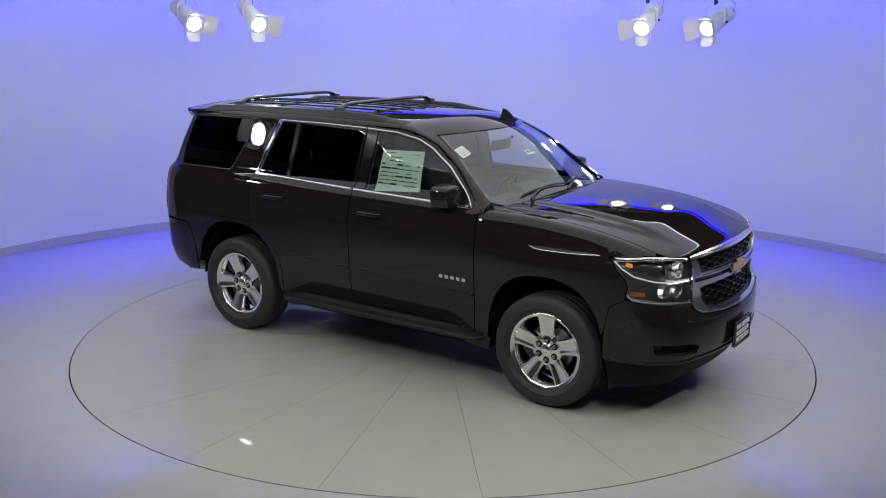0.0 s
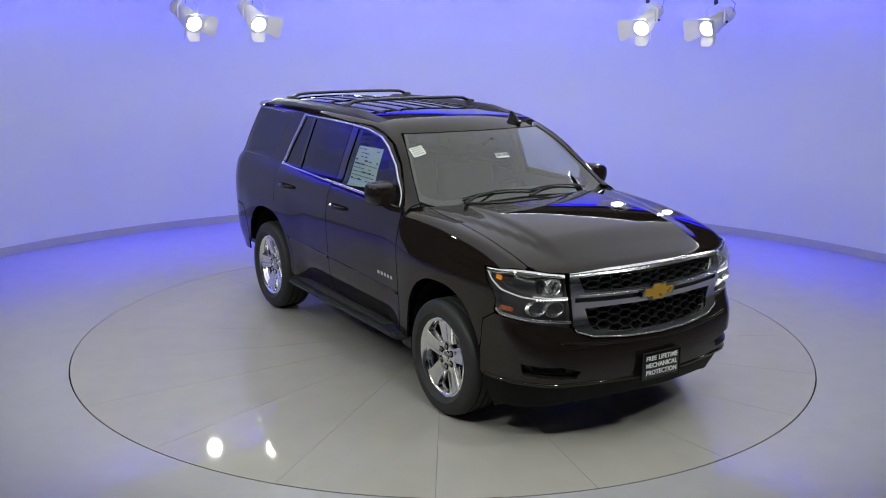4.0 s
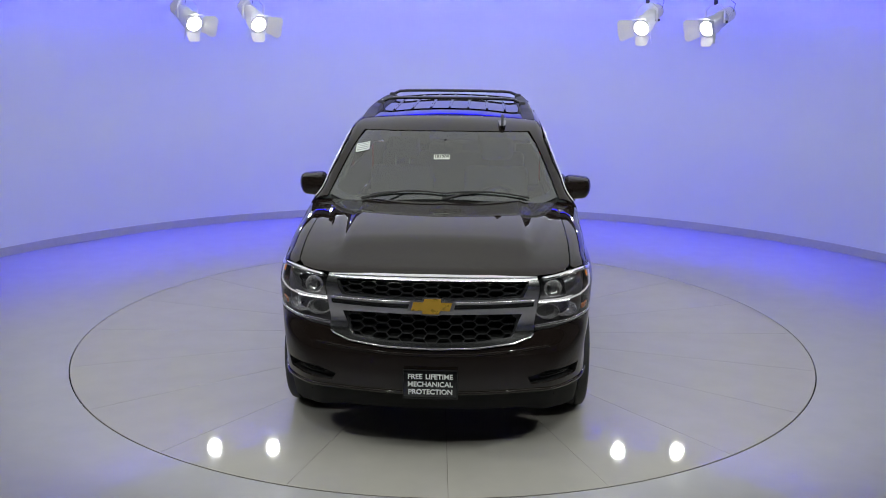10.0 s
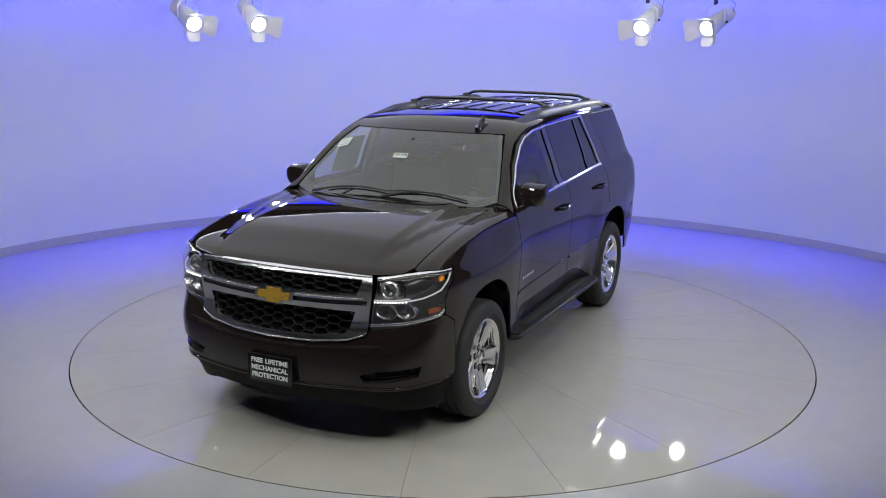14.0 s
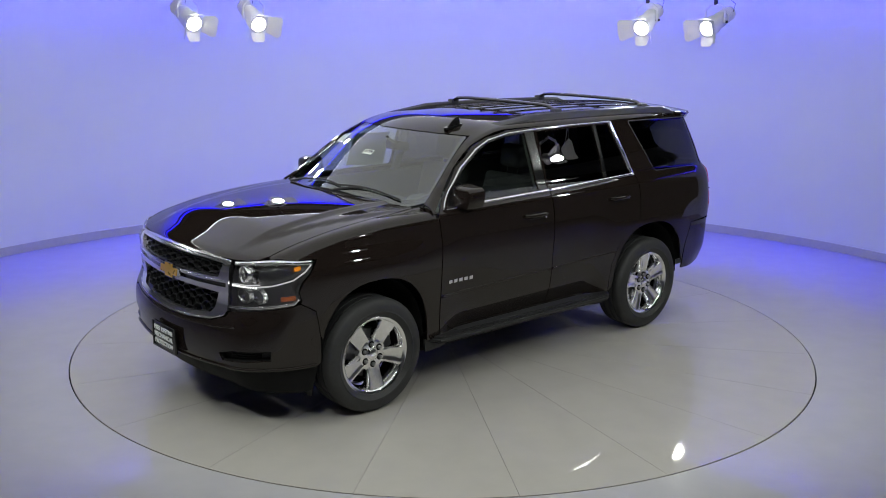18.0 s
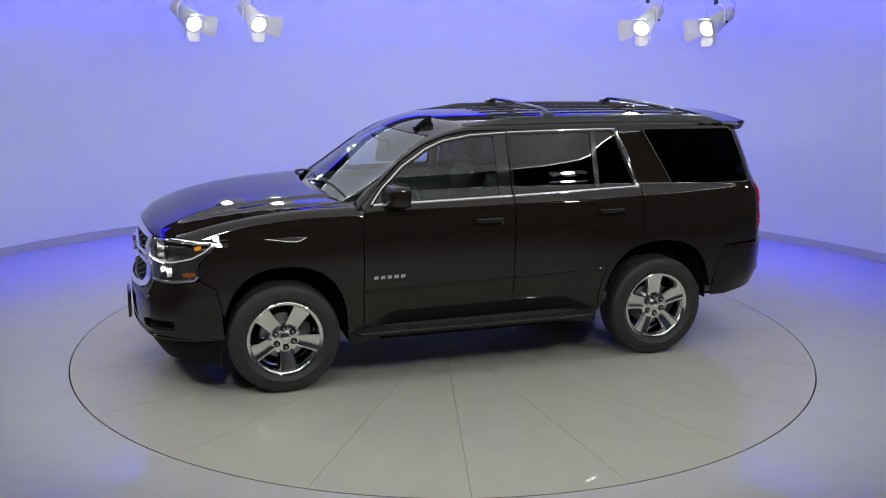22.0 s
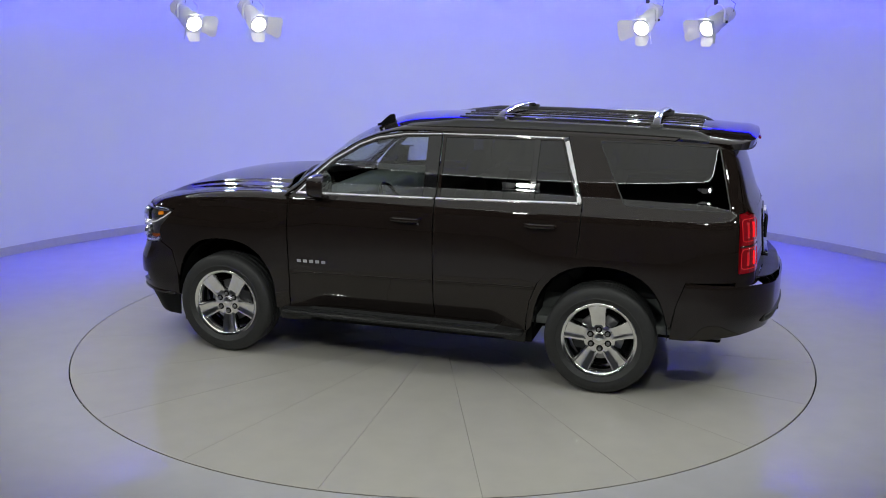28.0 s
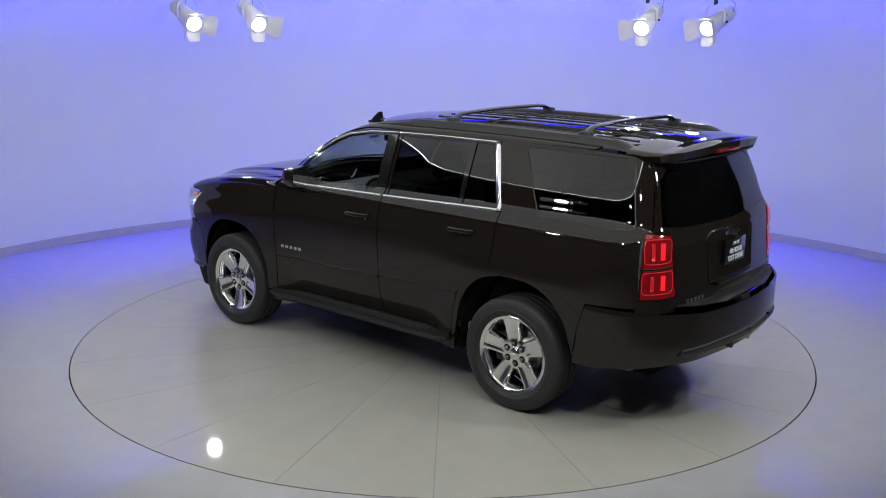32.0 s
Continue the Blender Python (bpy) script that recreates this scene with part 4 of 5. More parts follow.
HEAD = [nose_pt(0.642, 1.104), edge_pt(2.262, 0.72), edge_pt(2.222, 0.785), edge_pt(2.172, 0.85), edge_pt(2.12, 0.90), edge_pt(2.06, 0.945), flank_pt(2.033, 1.126), flank_pt(1.985, 1.119), flank_pt(1.917, 1.113), flank_pt(1.965, 1.05), flank_pt(2.032, 0.985), flank_pt(2.052, 0.93), flank_pt(2.036, 0.875), flank_pt(2.075, 0.845), nose_pt(0.80, 0.812), nose_pt(0.618, 0.786), nose_pt(0.622, 0.90)]
for s in (1, -1):
    H = [(a * s, z) for a, z in HEAD]
    hl = panel("headlight", H, nose, M_SMOKE, suv, "clear headlight with chrome edge, amber marker and lit running light", step=0.035, off=-0.055, flange=-0.045)
    panel("lens", H, nose, M_LENS, hl, "clear outer lens", step=0.035, off=0.001, flange=0)
    strip("chrome_edge", [(flank_pt(1.945, 1.106)[0] * s, 1.106), (flank_pt(2.035, 1.112)[0] * s, 1.112)] + [(a * s, z - 0.008) for a, z in (edge_pt(2.12, 0.90), edge_pt(2.172, 0.85), edge_pt(2.222, 0.785), edge_pt(2.262, 0.72))] + [(nose_pt(0.65, 1.096)[0] * s, 1.096)], nose, 0.024, 0.006, M_CHROME, hl, "chrome upper edge", off=0.001)
    strip("chrome_edge", [(nose_pt(0.61, 0.812)[0] * s, 0.812), (nose_pt(0.80, 0.832)[0] * s, 0.832), (flank_pt(2.08, 0.858)[0] * s, 0.858), (flank_pt(2.05, 0.885)[0] * s, 0.885)], nose, 0.018, 0.006, M_CHROME, hl, "chrome lower edge", off=-0.004)
    strip("light_blade", [(nose_pt(0.635, 0.955)[0] * s, 0.955), (nose_pt(0.75, 0.960)[0] * s, 0.960), (flank_pt(2.20, 0.978)[0] * s, 0.978), (flank_pt(2.08, 1.010)[0] * s, 1.010), (flank_pt(2.00, 1.055)[0] * s, 1.055), (flank_pt(1.945, 1.098)[0] * s, 1.098)], nose, 0.008, 0.006, M_DRL, hl, "thin lit light blade", off=-0.014)
    strip("running_light", [(nose_pt(0.635, 0.968)[0] * s, 0.968), (nose_pt(0.75, 0.972)[0] * s, 0.972), (nose_pt(0.84, 0.984)[0] * s, 0.984)], nose, 0.007, 0.006, M_DRL, hl, "glowing running light bar", off=-0.012)
    for j in range(11):
        y = 0.64 + 0.018 * j
        q, n = nose(np.array([nose_pt(y, 0.955)[0] * s]), np.array([0.957 + 0.0006 * j]))
        bm = bmesh.new()
        bmesh.ops.create_uvsphere(bm, u_segments=10, v_segments=6, radius=0.0045)
        part("led", bm, M_LED, hl, "lit diode", m=Matrix.Translation(Vector(q[0] - 0.010 * n[0])))
    # projector and reflector bowls
    for y, z, r in ((0.715, 1.035, 0.050), (0.690, 0.890, 0.044), (0.795, 0.90, 0.042)):
        q, n = nose(np.array([nose_pt(y, z)[0] * s]), np.array([z]))
        m = Matrix.Translation(Vector(q[0]) - Vector((0.05, 0, 0))) @ Matrix.Rotation(radians(-90), 4, "Z") @ Matrix.Rotation(radians(0), 4, "X")
        if z > 1:
            part("inner_bezel", prism(rounded([(-0.085, -0.055), (0.075, -0.055), (0.10, 0.052), (-0.070, 0.045)], 0.02), -0.040, -0.012, "XZ", 0.008), M_DARKCHROME, hl, "smoked inner bezel", m=m)
            bw = part("projector", lathe([(0.0, -0.005), (r * 0.6, -0.004), (r * 0.72, 0.02), (r * 0.95, 0.022), (r * 1.05, 0.03), (r * 1.12, 0.02), (r * 1.1, -0.03)], 28), M_LAMPCHROME, hl, "chrome projector ring", m=m)
            bm = bmesh.new()
            bmesh.ops.create_uvsphere(bm, u_segments=20, v_segments=12, radius=r * 0.72)
            for v in bm.verts:
                v.co.y *= 0.6
            part("projector_lens", bm, M_LENS, bw, "glass projector lens", m=Matrix.Translation((0, 0.006, 0)))
        else:
            bm = lathe([(0.012, -0.035), (0.02, -0.030), (0.034, -0.012), (0.046, 0.012), (0.050, 0.012), (0.050, -0.02)], 10)
            bm.transform(Matrix.Diagonal((1.5, 1, 1, 1)))
            bw = part("reflector", bm, M_LAMPCHROME, hl, "chrome reflector bowl", m=m)
            part("bulb", cyl(0.012, (0, 0.01, 0), (0, 0.03, 0), 12), M_LENS, bw)
    for (x, z, w) in ((2.020, 1.080, 0.045), (2.065, 0.888, 0.09)):
        a0, a1 = flank_pt(x - 0.0, z), flank_pt(x + w, z - 0.005)
        panel("amber_marker", rounded([(a0[0] * s, z + 0.018), (a1[0] * s, z + 0.012), (a1[0] * s, z - 0.016), (a0[0] * s, z - 0.01)], 0.01), nose, M_AMBER if z > 1 else M_AMBERDULL, hl, "amber marker", off=-0.016, flange=0.01, step=0.02)

# number-plate panel with an advertising slip
pl = part("front_plate", box(2.488, 2.508, -0.160, 0.160, 0.405, 0.582, 0.004), M_GLOSSBLACK, suv, "black dealer plate with white lettering")
for k, (w, z) in enumerate((("FREE  LIFETIME", 0.540), ("MECHANICAL", 0.493), ("PROTECTION", 0.446))):
    words(w, 0.0425, M_WHITEINK, pl, (2.510, 0, z), pose(0, 0, 0, 90, 0, 90), 0.45)
part("plate_rim", join(box(2.507, 2.512, -0.160, 0.160, 0.578, 0.584), box(2.507, 2.512, -0.160, 0.160, 0.403, 0.409), box(2.507, 2.512, -0.163, -0.157, 0.403, 0.584), box(2.507, 2.512, 0.157, 0.163, 0.403, 0.584)), M_TRIM, pl)

# rear end
def tp(y, z):
    return tail_pt(y, z)


def fp(x, z):
    return flank_pt(x, z, TAX)


tail_up = from_axis(f_upper, TAX)


def tailside(pts):
    """Mirrors an outline in angle about the rear axis."""
    return list(pts) + [(2 * math.pi - a, z) for a, z in list(pts)[::-1] if abs(a - math.pi) > 1e-6]


gate_half = [(math.pi, 1.765), tail_pt(0.5, 1.765, f_upper), tail_pt(0.655, 1.755, f_upper), tail_pt(0.72, 1.60, f_upper), tail_pt(0.79, 1.36, f_upper), tail_pt(0.775, 1.335), tail_pt(0.725, 1.325), tail_pt(0.705, 0.935), tail_pt(0.78, 0.925), tail_pt(0.76, 0.845), (math.pi, 0.835)]
glass_half = [(math.pi, 1.745), tail_pt(0.5, 1.745, f_upper), tail_pt(0.635, 1.735, f_upper), tail_pt(0.70, 1.58, f_upper), tail_pt(0.765, 1.372, f_upper), tail_pt(0.5, 1.345, f_upper), (math.pi, 1.335)]
gate = panel("tailgate", tailside(gate_half), tail_up, M_PAINT, suv, "dark brown tailgate", holes=[tailside(glass_half)], step=0.035)
panel("rear_glass", tailside(glass_half), tail_up, M_PRIVACY, gate, "dark rear window", step=0.04, off=-0.002, flange=0)
for s in (1, -1):
    def mir(pts):
        return [(a if s > 0 else 2 * math.pi - a, z) for a, z in pts]
    pillar_r = [flank_pt(-2.29, 1.775, TAX, f_upper), tail_pt(0.665, 1.757, f_upper), tail_pt(0.728, 1.60, f_upper), tail_pt(0.796, 1.352, f_upper), flank_pt(-2.395, 1.345, TAX, f_upper), flank_pt(-2.33, 1.62, TAX, f_upper)]
    panel("rear_pillar", mir(pillar_r), tail_up, M_PAINT, suv, step=0.03)
    corner = [flank_pt(-2.365, 0.940, TAX), tail_pt(0.722, 0.940), tail_pt(0.784, 0.920), tail_pt(0.765, 0.850), flank_pt(-2.365, 0.855, TAX)]
    panel("rear_corner", mir(corner), tail_up, M_PAINT, suv, step=0.03, off=-0.001)
    lamp_pts = [flank_pt(-2.362, 1.338, TAX), tail_pt(0.735, 1.320), tail_pt(0.73, 1.13), tail_pt(0.715, 0.945), flank_pt(-2.385, 0.945, TAX)]
    tl = panel("tail_lamp", mir(lamp_pts), tail_up, M_RED, suv, "tall red tail lamp", step=0.03, off=0.003, flange=0.03)
    for z0, z1 in ((1.160, 1.305), (0.975, 1.110)):
        a0, a1 = flank_pt(-2.392, z0, TAX)[0], tail_pt(0.745, z0)[0]
        ring_pts = [(a0, z1), (a1, z1), (a1, z0), (a0, z0)]
        strip("glow_ring", mir(rounded(ring_pts, 0.03)), tail_up, 0.006, 0.003, M_REDRIB, tl, "glowing red ring", off=0.003, closed=True)
        for j in range(2):
            a = a0 + (a1 - a0) * (0.30 + 0.34 * j)
            strip("light_rib", mir([(a, z0 + 0.022), (a, z1 - 0.022)]), tail_up, 0.034 if j else 0.022, 0.004, M_REDLIGHT if j else M_REDRIB, tl, "red rib inside the lens", off=0.003)
    strip("lamp_divider", mir([(flank_pt(-2.376, 1.128, TAX)[0], 1.128), (tail_pt(0.732, 1.128)[0], 1.128)]), tail_up, 0.012, 0.004, M_GLOSSBLACK, tl, off=0.003)


# rear bumper is its own fuller form
def f_bumper(x, y, z):
    sidew = np.abs(y) - (half_width(x, z) + 0.002)
    back = (-2.70 + 0.12 * (y / 0.8) ** 2 + 0.07 * ease(0.64, 0.40, z)) - x
    return smax(smax(sidew, back, 0.22), z - (0.862 + 0.02 * ease(0.3, 0.9, np.abs(y))), 0.04)


btail = from_axis(f_bumper, TAX)


def bp_(y, z):
    return tail_pt(y, z, f_bumper)


b_half = [(math.pi, 0.822), bp_(0.5, 0.825), bp_(0.80, 0.845), flank_pt(-2.35, 0.862, TAX, f_bumper), flank_pt(-2.045, 0.862, TAX, f_bumper), flank_pt(-1.99, 0.70, TAX, f_bumper), flank_pt(-1.955, 0.455, TAX, f_bumper), flank_pt(-2.1, 0.452, TAX, f_bumper), flank_pt(-2.3, 0.474, TAX, f_bumper), bp_(0.75, 0.505), bp_(0.4, 0.515), (math.pi, 0.515)]
rb = panel("rear_bumper", tailside(b_half), btail, M_PAINT, suv, "dark brown rear bumper", step=0.03)
panel("step_pad", rounded([(-2.60, -0.60), (-2.50, -0.72), (-2.50, 0.72), (-2.60, 0.60), (-2.665, 0.3), (-2.665, -0.3)], 0.05), from_top(f_bumper), M_TRIM, rb, "ribbed black step pad", off=0.004, flange=0.004)
panel("bumper_top", [(-2.685, 0.0), (-2.668, 0.3), (-2.625, 0.5), (-2.54, 0.70), (-2.45, 0.82), (-2.38, 0.86), (-2.40, 0.60), (-2.45, 0.0), (-2.40, -0.60), (-2.38, -0.86), (-2.45, -0.82), (-2.54, -0.70), (-2.625, -0.5), (-2.668, -0.3)], from_top(f_bumper), M_PAINT, rb, "painted top of the bumper", step=0.04, flange=0)
strip("lower_molding", tailside([(math.pi, 0.60), bp_(0.4, 0.60), bp_(0.72, 0.585)]), btail, 0.05, 0.012, M_TRIM, rb, "black lower moulding")
part("hitch_cover", box(-2.672, -2.60, -0.14, 0.14, 0.525, 0.60, 0.012), M_TRIM, rb, "black hitch cover")
part("hitch_ring", cyl(0.022, (-2.69, 0.22, 0.545), (-2.62, 0.22, 0.545), 16, bevel=0.004), M_DARKMETAL, rb)

# spoiler
sp_half = [(-2.125, 0.0), (-2.125, 0.60), (-2.125, 0.735), (-2.25, 0.727), (-2.34, 0.695), (-2.395, 0.645), (-2.425, 0.55), (-2.445, 0.40), (-2.457, 0.2), (-2.460, 0.0)]
sp_poly = sp_half + [(x, -y) for x, y in sp_half[::-1] if y > 0]


def f_spoiler(x, y, z):
    """The roof carried on backwards, rounded over into the flanks."""
    top = z - (ROOF(np.maximum(x, -2.32)) - 0.046 * (y / 0.7) ** 2 - 0.020 * ease(-2.38, -2.47, x))
    return smax(f_side(x, y, z), top, 0.05)


sp = panel("roof_spoiler", sp_poly, from_top(f_spoiler), M_PAINT, suv, "dark brown roof spoiler", step=0.025, off=0.009, flange=0.055)
part("spoiler_underside", prism(rounded([(x if x > -2.33 else x + 0.012, y * 0.95) for x, y in sp_poly], 0.02), 1.742, 1.750, "XY"), M_TRIM, sp)
part("brake_light", box(-2.474, -2.455, -0.16, 0.16, 1.772, 1.788, 0.004), M_RED, sp, "red third brake light")

# rear plate and badges
q, n = tail(np.array([math.pi]), np.array([1.07]))
rp = part("rear_plate", box(-2.568, -2.545, -0.155, 0.155, 1.045, 1.205, 0.004), M_GLOSSBLACK, suv, "black dealer plate with white lettering")
for w, z, sz in (("F R E E", 1.175, 0.030), ("48 HOUR", 1.126, 0.047), ("TEST DRIVE", 1.078, 0.047)):
    words(w, sz, M_WHITEINK, rp, (-2.5695, 0, z), pose(0, 0, 0, 90, 0, -90), 0.32)
strip("plate_recess", tailside([(math.pi, 1.285), tp(0.30, 1.28), tp(0.34, 1.25), tp(0.32, 0.96), (math.pi, 0.955)]), tail_up, 0.018, 0.008, M_PAINT, gate, "raised edge of the plate recess", closed=False)
part("gate_handle", box(-2.585, -2.55, -0.26, 0.26, 0.930, 0.955, 0.006), M_GLOSSBLACK, gate, "gloss black tailgate handle")
eb = part("badge", prism([(-y, 1.245 + z * 0.6) for y, z in badge_outline(0.62)], -2.552, -2.52, "YZ", 0.002), M_CHROME, gate, "chrome badge", smooth=False)

# running boards, handles, mirrors
for s in (1, -1):
    def my(pts):
        return [(x, y * s, z) for x, y, z in pts]
    outline = rounded([(0.985, 0.86), (0.95, 1.035), (-0.87, 1.060), (-0.925, 1.01), (-0.93, 0.86)], 0.05)
    rbd = part("running_board", prism([(x, y * s) for x, y in outline], 0.372, 0.422, "XY", 0.014), M_BOARD, suv, "dark grey running board with a ribbed tread")
    part("step_tread", prism([(x, y * s) for x, y in rounded([(0.75, 0.940), (0.73, 1.008), (-0.72, 1.024), (-0.74, 0.940)], 0.02)], 0.422, 0.4265, "XY"), M_RUBBER, rbd, "ribbed rubber tread")
    part("edge_trim", tube(my([(0.98, 0.96, 0.395), (0.945, 1.037, 0.398), (-0.86, 1.063, 0.398), (-0.915, 1.01, 0.395)]), 0.012, 8), M_BOARD, rbd, "gloss black edge")
    for x in (0.6, -0.55):
        part("bracket", box(x - 0.03, x + 0.03, min(0.6 * s, 0.98 * s), max(0.6 * s, 0.98 * s), 0.345, 0.375, 0.005), M_TRIM, rbd)
doors = [o for o in suv.children if o.name.startswith(("front_door", "rear_door"))]
for ob in doors:
    front = ob.name.startswith("front_door")
    s = 1 if sum(v.co.y for v in ob.data.vertices) > 0 else -1
    xc, zc = (-0.035, 1.167) if front else (-1.03, 1.188)
    P, N = side_up(np.array([xc]), np.array([zc]))
    y = P[0, 1]
    panel("handle_cup", rounded([(xc - 0.075, zc - 0.03), (xc + 0.075, zc - 0.03), (xc + 0.075, zc + 0.02), (xc - 0.075, zc + 0.02)], 0.02), side_up, M_GLOSSBLACK, ob, "dark cup behind the handle", off=0.001, flange=0, side=s)
    pts = [(xc + dx, (y + dy) * s, zc + 0.006) for dx, dy in ((-0.105, 0.004), (-0.095, 0.024), (-0.07, 0.034), (0, 0.038), (0.07, 0.034), (0.095, 0.024), (0.105, 0.004))]
    h = part("door_handle", tube(pts, [0.014, 0.016, 0.017, 0.017, 0.017, 0.016, 0.014], 10), M_PAINT, ob, "body-coloured pull handle")
    if front and s > 0:
        part("key_lock", cyl(0.008, (xc - 0.10, (y + 0.012) * s, zc - 0.02), (xc - 0.10, (y + 0.02) * s, zc - 0.02), 12), M_CHROME, ob)
    if front:
        # mirror on a stalk
        yb = 0.94
        stalk = part("mirror_arm", tube([(0.72, (yb - 0.05) * s, 1.338), (0.67, (yb - 0.02) * s, 1.340), (0.645, (yb + 0.03) * s, 1.345)], [0.034, 0.028, 0.030], 12), M_GLOSSBLACK, ob, "black mirror arm")
        outline = rounded([(0.890, 1.285), (1.066, 1.295), (1.099, 1.365), (1.089, 1.450), (0.915, 1.467), (0.877, 1.385)], 0.035)
        bm = bmesh.new()
        rings = []
        for x, k in ((0.585, 0.95), (0.590, 1.0), (0.65, 1.0), (0.69, 0.94), (0.715, 0.82), (0.728, 0.55)):
            rings.append([bm.verts.new((x + 0.06 * (1.1 - yy) , (0.99 + (yy - 0.99) * k) * s, 1.377 + (zz - 1.377) * k)) for yy, zz in outline])
        for a, b in zip(rings, rings[1:]):
            for i in range(len(a)):
                bm.faces.new((a[i], a[(i + 1) % len(a)], b[(i + 1) % len(b)], b[i]))
        bm.faces.new(rings[-1])
        bm.faces.new(rings[0])
        bmesh.ops.recalc_face_normals(bm, faces=bm.faces[:])
        mh = part("mirror_housing", bm, M_PAINT, ob, "dark brown mirror housing")
        part("mirror_glass", prism([((0.99 + (yy - 0.99) * 0.86) * s, 1.377 + (zz - 1.377) * 0.84) for yy, zz in outline], 0.582, 0.586, "YZ"), M_CHROME, mh, "mirror glass")
    # model lettering on the front door, drawn as plain bars
    if front:
        for j in range(5):
            x0 = 0.835 - 0.050 * j
            panel("lettering_bar", [(x0, 0.785), (x0 - 0.032, 0.786), (x0 - 0.032, 0.810), (x0, 0.809)], side_lo, M_SATINCHROME, ob, "chrome lettering bar", off=0.004, flange=0.004, step=0.03, side=s)

# roof rails, cross bars and ribs
for s in (1, -1):
    bm = bmesh.new()
    rings = []
    for x in np.linspace(0.06, -2.13, 40):
        k = max(0.0, min(1.0, (0.06 - x) / 0.40)) ** 0.7 * max(0.0, min(1.0, (x + 2.13) / 0.10)) ** 0.5
        ys = np.array([0.590, 0.592, 0.605, 0.640, 0.672, 0.692, 0.697])
        hs = np.array([-0.012, 0.55, 0.90, 1.0, 0.85, 0.40, -0.012])
        P, N = top_up(np.full(7, x), ys)
        zt = P[3, 2] + 0.006
        zz = [P[i, 2] - 0.012 if h < 0 else P[i, 2] + (zt + 0.036 * k - P[i, 2]) * h * (0.15 + 0.85 * k) for i, h in enumerate(hs)]
        rings.append([bm.verts.new((x, y * s, z)) for y, z in zip(ys, zz)])
    for A, B in zip(rings, rings[1:]):
        for i in range(6):
            bm.faces.new((A[i], A[i + 1], B[i + 1], B[i]))
    bm.faces.new(rings[0])
    bm.faces.new(rings[-1])
    bmesh.ops.recalc_face_normals(bm, faces=bm.faces[:])
    rail = part("roof_rail", bm, M_TRIM, suv, "low black roof rail moulding")
for x in (-0.64, -1.76):
    P, N = top_up(np.array([x]), np.array([0.0]))
    zt = P[0, 2]
    prof = [(-0.635, -0.005), (-0.60, 0.015), (-0.54, 0.040), (-0.46, 0.047), (-0.2, 0.052), (0, 0.053), (0.2, 0.052), (0.46, 0.047), (0.54, 0.040), (0.60, 0.015), (0.635, -0.005)]
    bar = part("cross_bar", tube([(x + 0.03 * (1 - abs(y) / 0.635), y, zt + h) for y, h in prof], 0.026, 10, flat=0.55), M_GLOSSBLACK, suv, "black roof cross bar")
    for s in (1, -1):
        part("foot", box(x - 0.045, x + 0.045, 0.615 * s - 0.03, 0.615 * s + 0.03, zt - 0.04, zt + 0.025, 0.012), M_TRIM, bar)
for y in (-0.46, -0.31, -0.155, 0.0, 0.155, 0.31, 0.46):
    strip("roof_rib", [(-0.25, y), (-2.06, y)], top_up, 0.022, 0.007, M_PAINT, suv, "raised roof rib", step=0.08)

# antenna fin on the roof's edge
P, N = top_up(np.array([0.30]), np.array([0.43]))
an = part("antenna_base", prism(rounded([(-0.075, -0.035), (0.085, -0.022), (0.085, 0.022), (-0.075, 0.035)], 0.02), -0.006, 0.014, "XY", 0.005), M_GLOSSBLACK, suv, "black fin antenna", m=Matrix.Translation((0.30, 0.43, P[0, 2])) @ Matrix.Rotation(radians(10), 4, "Y"))
part("fin", prism([(-0.070, 0.012), (0.06, 0.012), (0.01, 0.045), (-0.035, 0.068), (-0.068, 0.066)], -0.009, 0.009, "XZ", 0.004), M_GLOSSBLACK, an)

# wipers
for y0, y1 in ((0.62, 0.02), (0.02, -0.52)):
    line, nn = surface_line([(1.068 if abs(y0) < 0.3 else 0.965, y0), (1.068 if abs(y1) < 0.3 else 0.995, y1)], top_up, 0.05, 0.010)
    w = part("wiper_blade", tube([tuple(v) for v in line], 0.0065, 6), M_TRIM, suv, "black wiper blade")
    mid = Vector(line[len(line) // 2])
    part("wiper_arm", tube([mid, mid + Vector((0.035, -0.16, -0.014)), mid + Vector((0.075, -0.30, -0.045))], [0.006, 0.008, 0.012], 8), M_TRIM, w)


# ---------- wheels ----------
def tyre_mesh():
    R = HUB
    prof = [(0.262, -0.105), (0.275, -0.118), (0.30, -0.130), (0.335, -0.136), (0.365, -0.130), (0.383, -0.118), (R - 0.004, -0.103), (R, -0.085)]
    for c in (-0.055, 0.0, 0.055):
        prof += [(R + 0.000, c - 0.007), (R - 0.009, c - 0.005), (R - 0.009, c + 0.005), (R, c + 0.007)]
    prof += [(R, 0.085), (R - 0.004, 0.103), (0.383, 0.118), (0.376, 0.1235), (0.372, 0.1255), (0.365, 0.130), (0.335, 0.136), (0.312, 0.1345), (0.309, 0.1365), (0.303, 0.1355), (0.299, 0.130), (0.275, 0.118), (0.262, 0.105)]
    return lathe(prof, 96)


def rim_mesh():
    return lathe([(0.255, -0.11), (0.272, -0.112), (0.262, -0.10), (0.235, -0.05), (0.230, 0.04), (0.238, 0.075), (0.250, 0.092), (0.262, 0.100), (0.2705, 0.106), (0.2725, 0.113), (0.266, 0.117), (0.252, 0.112), (0.243, 0.100), (0.238, 0.080)], 96)


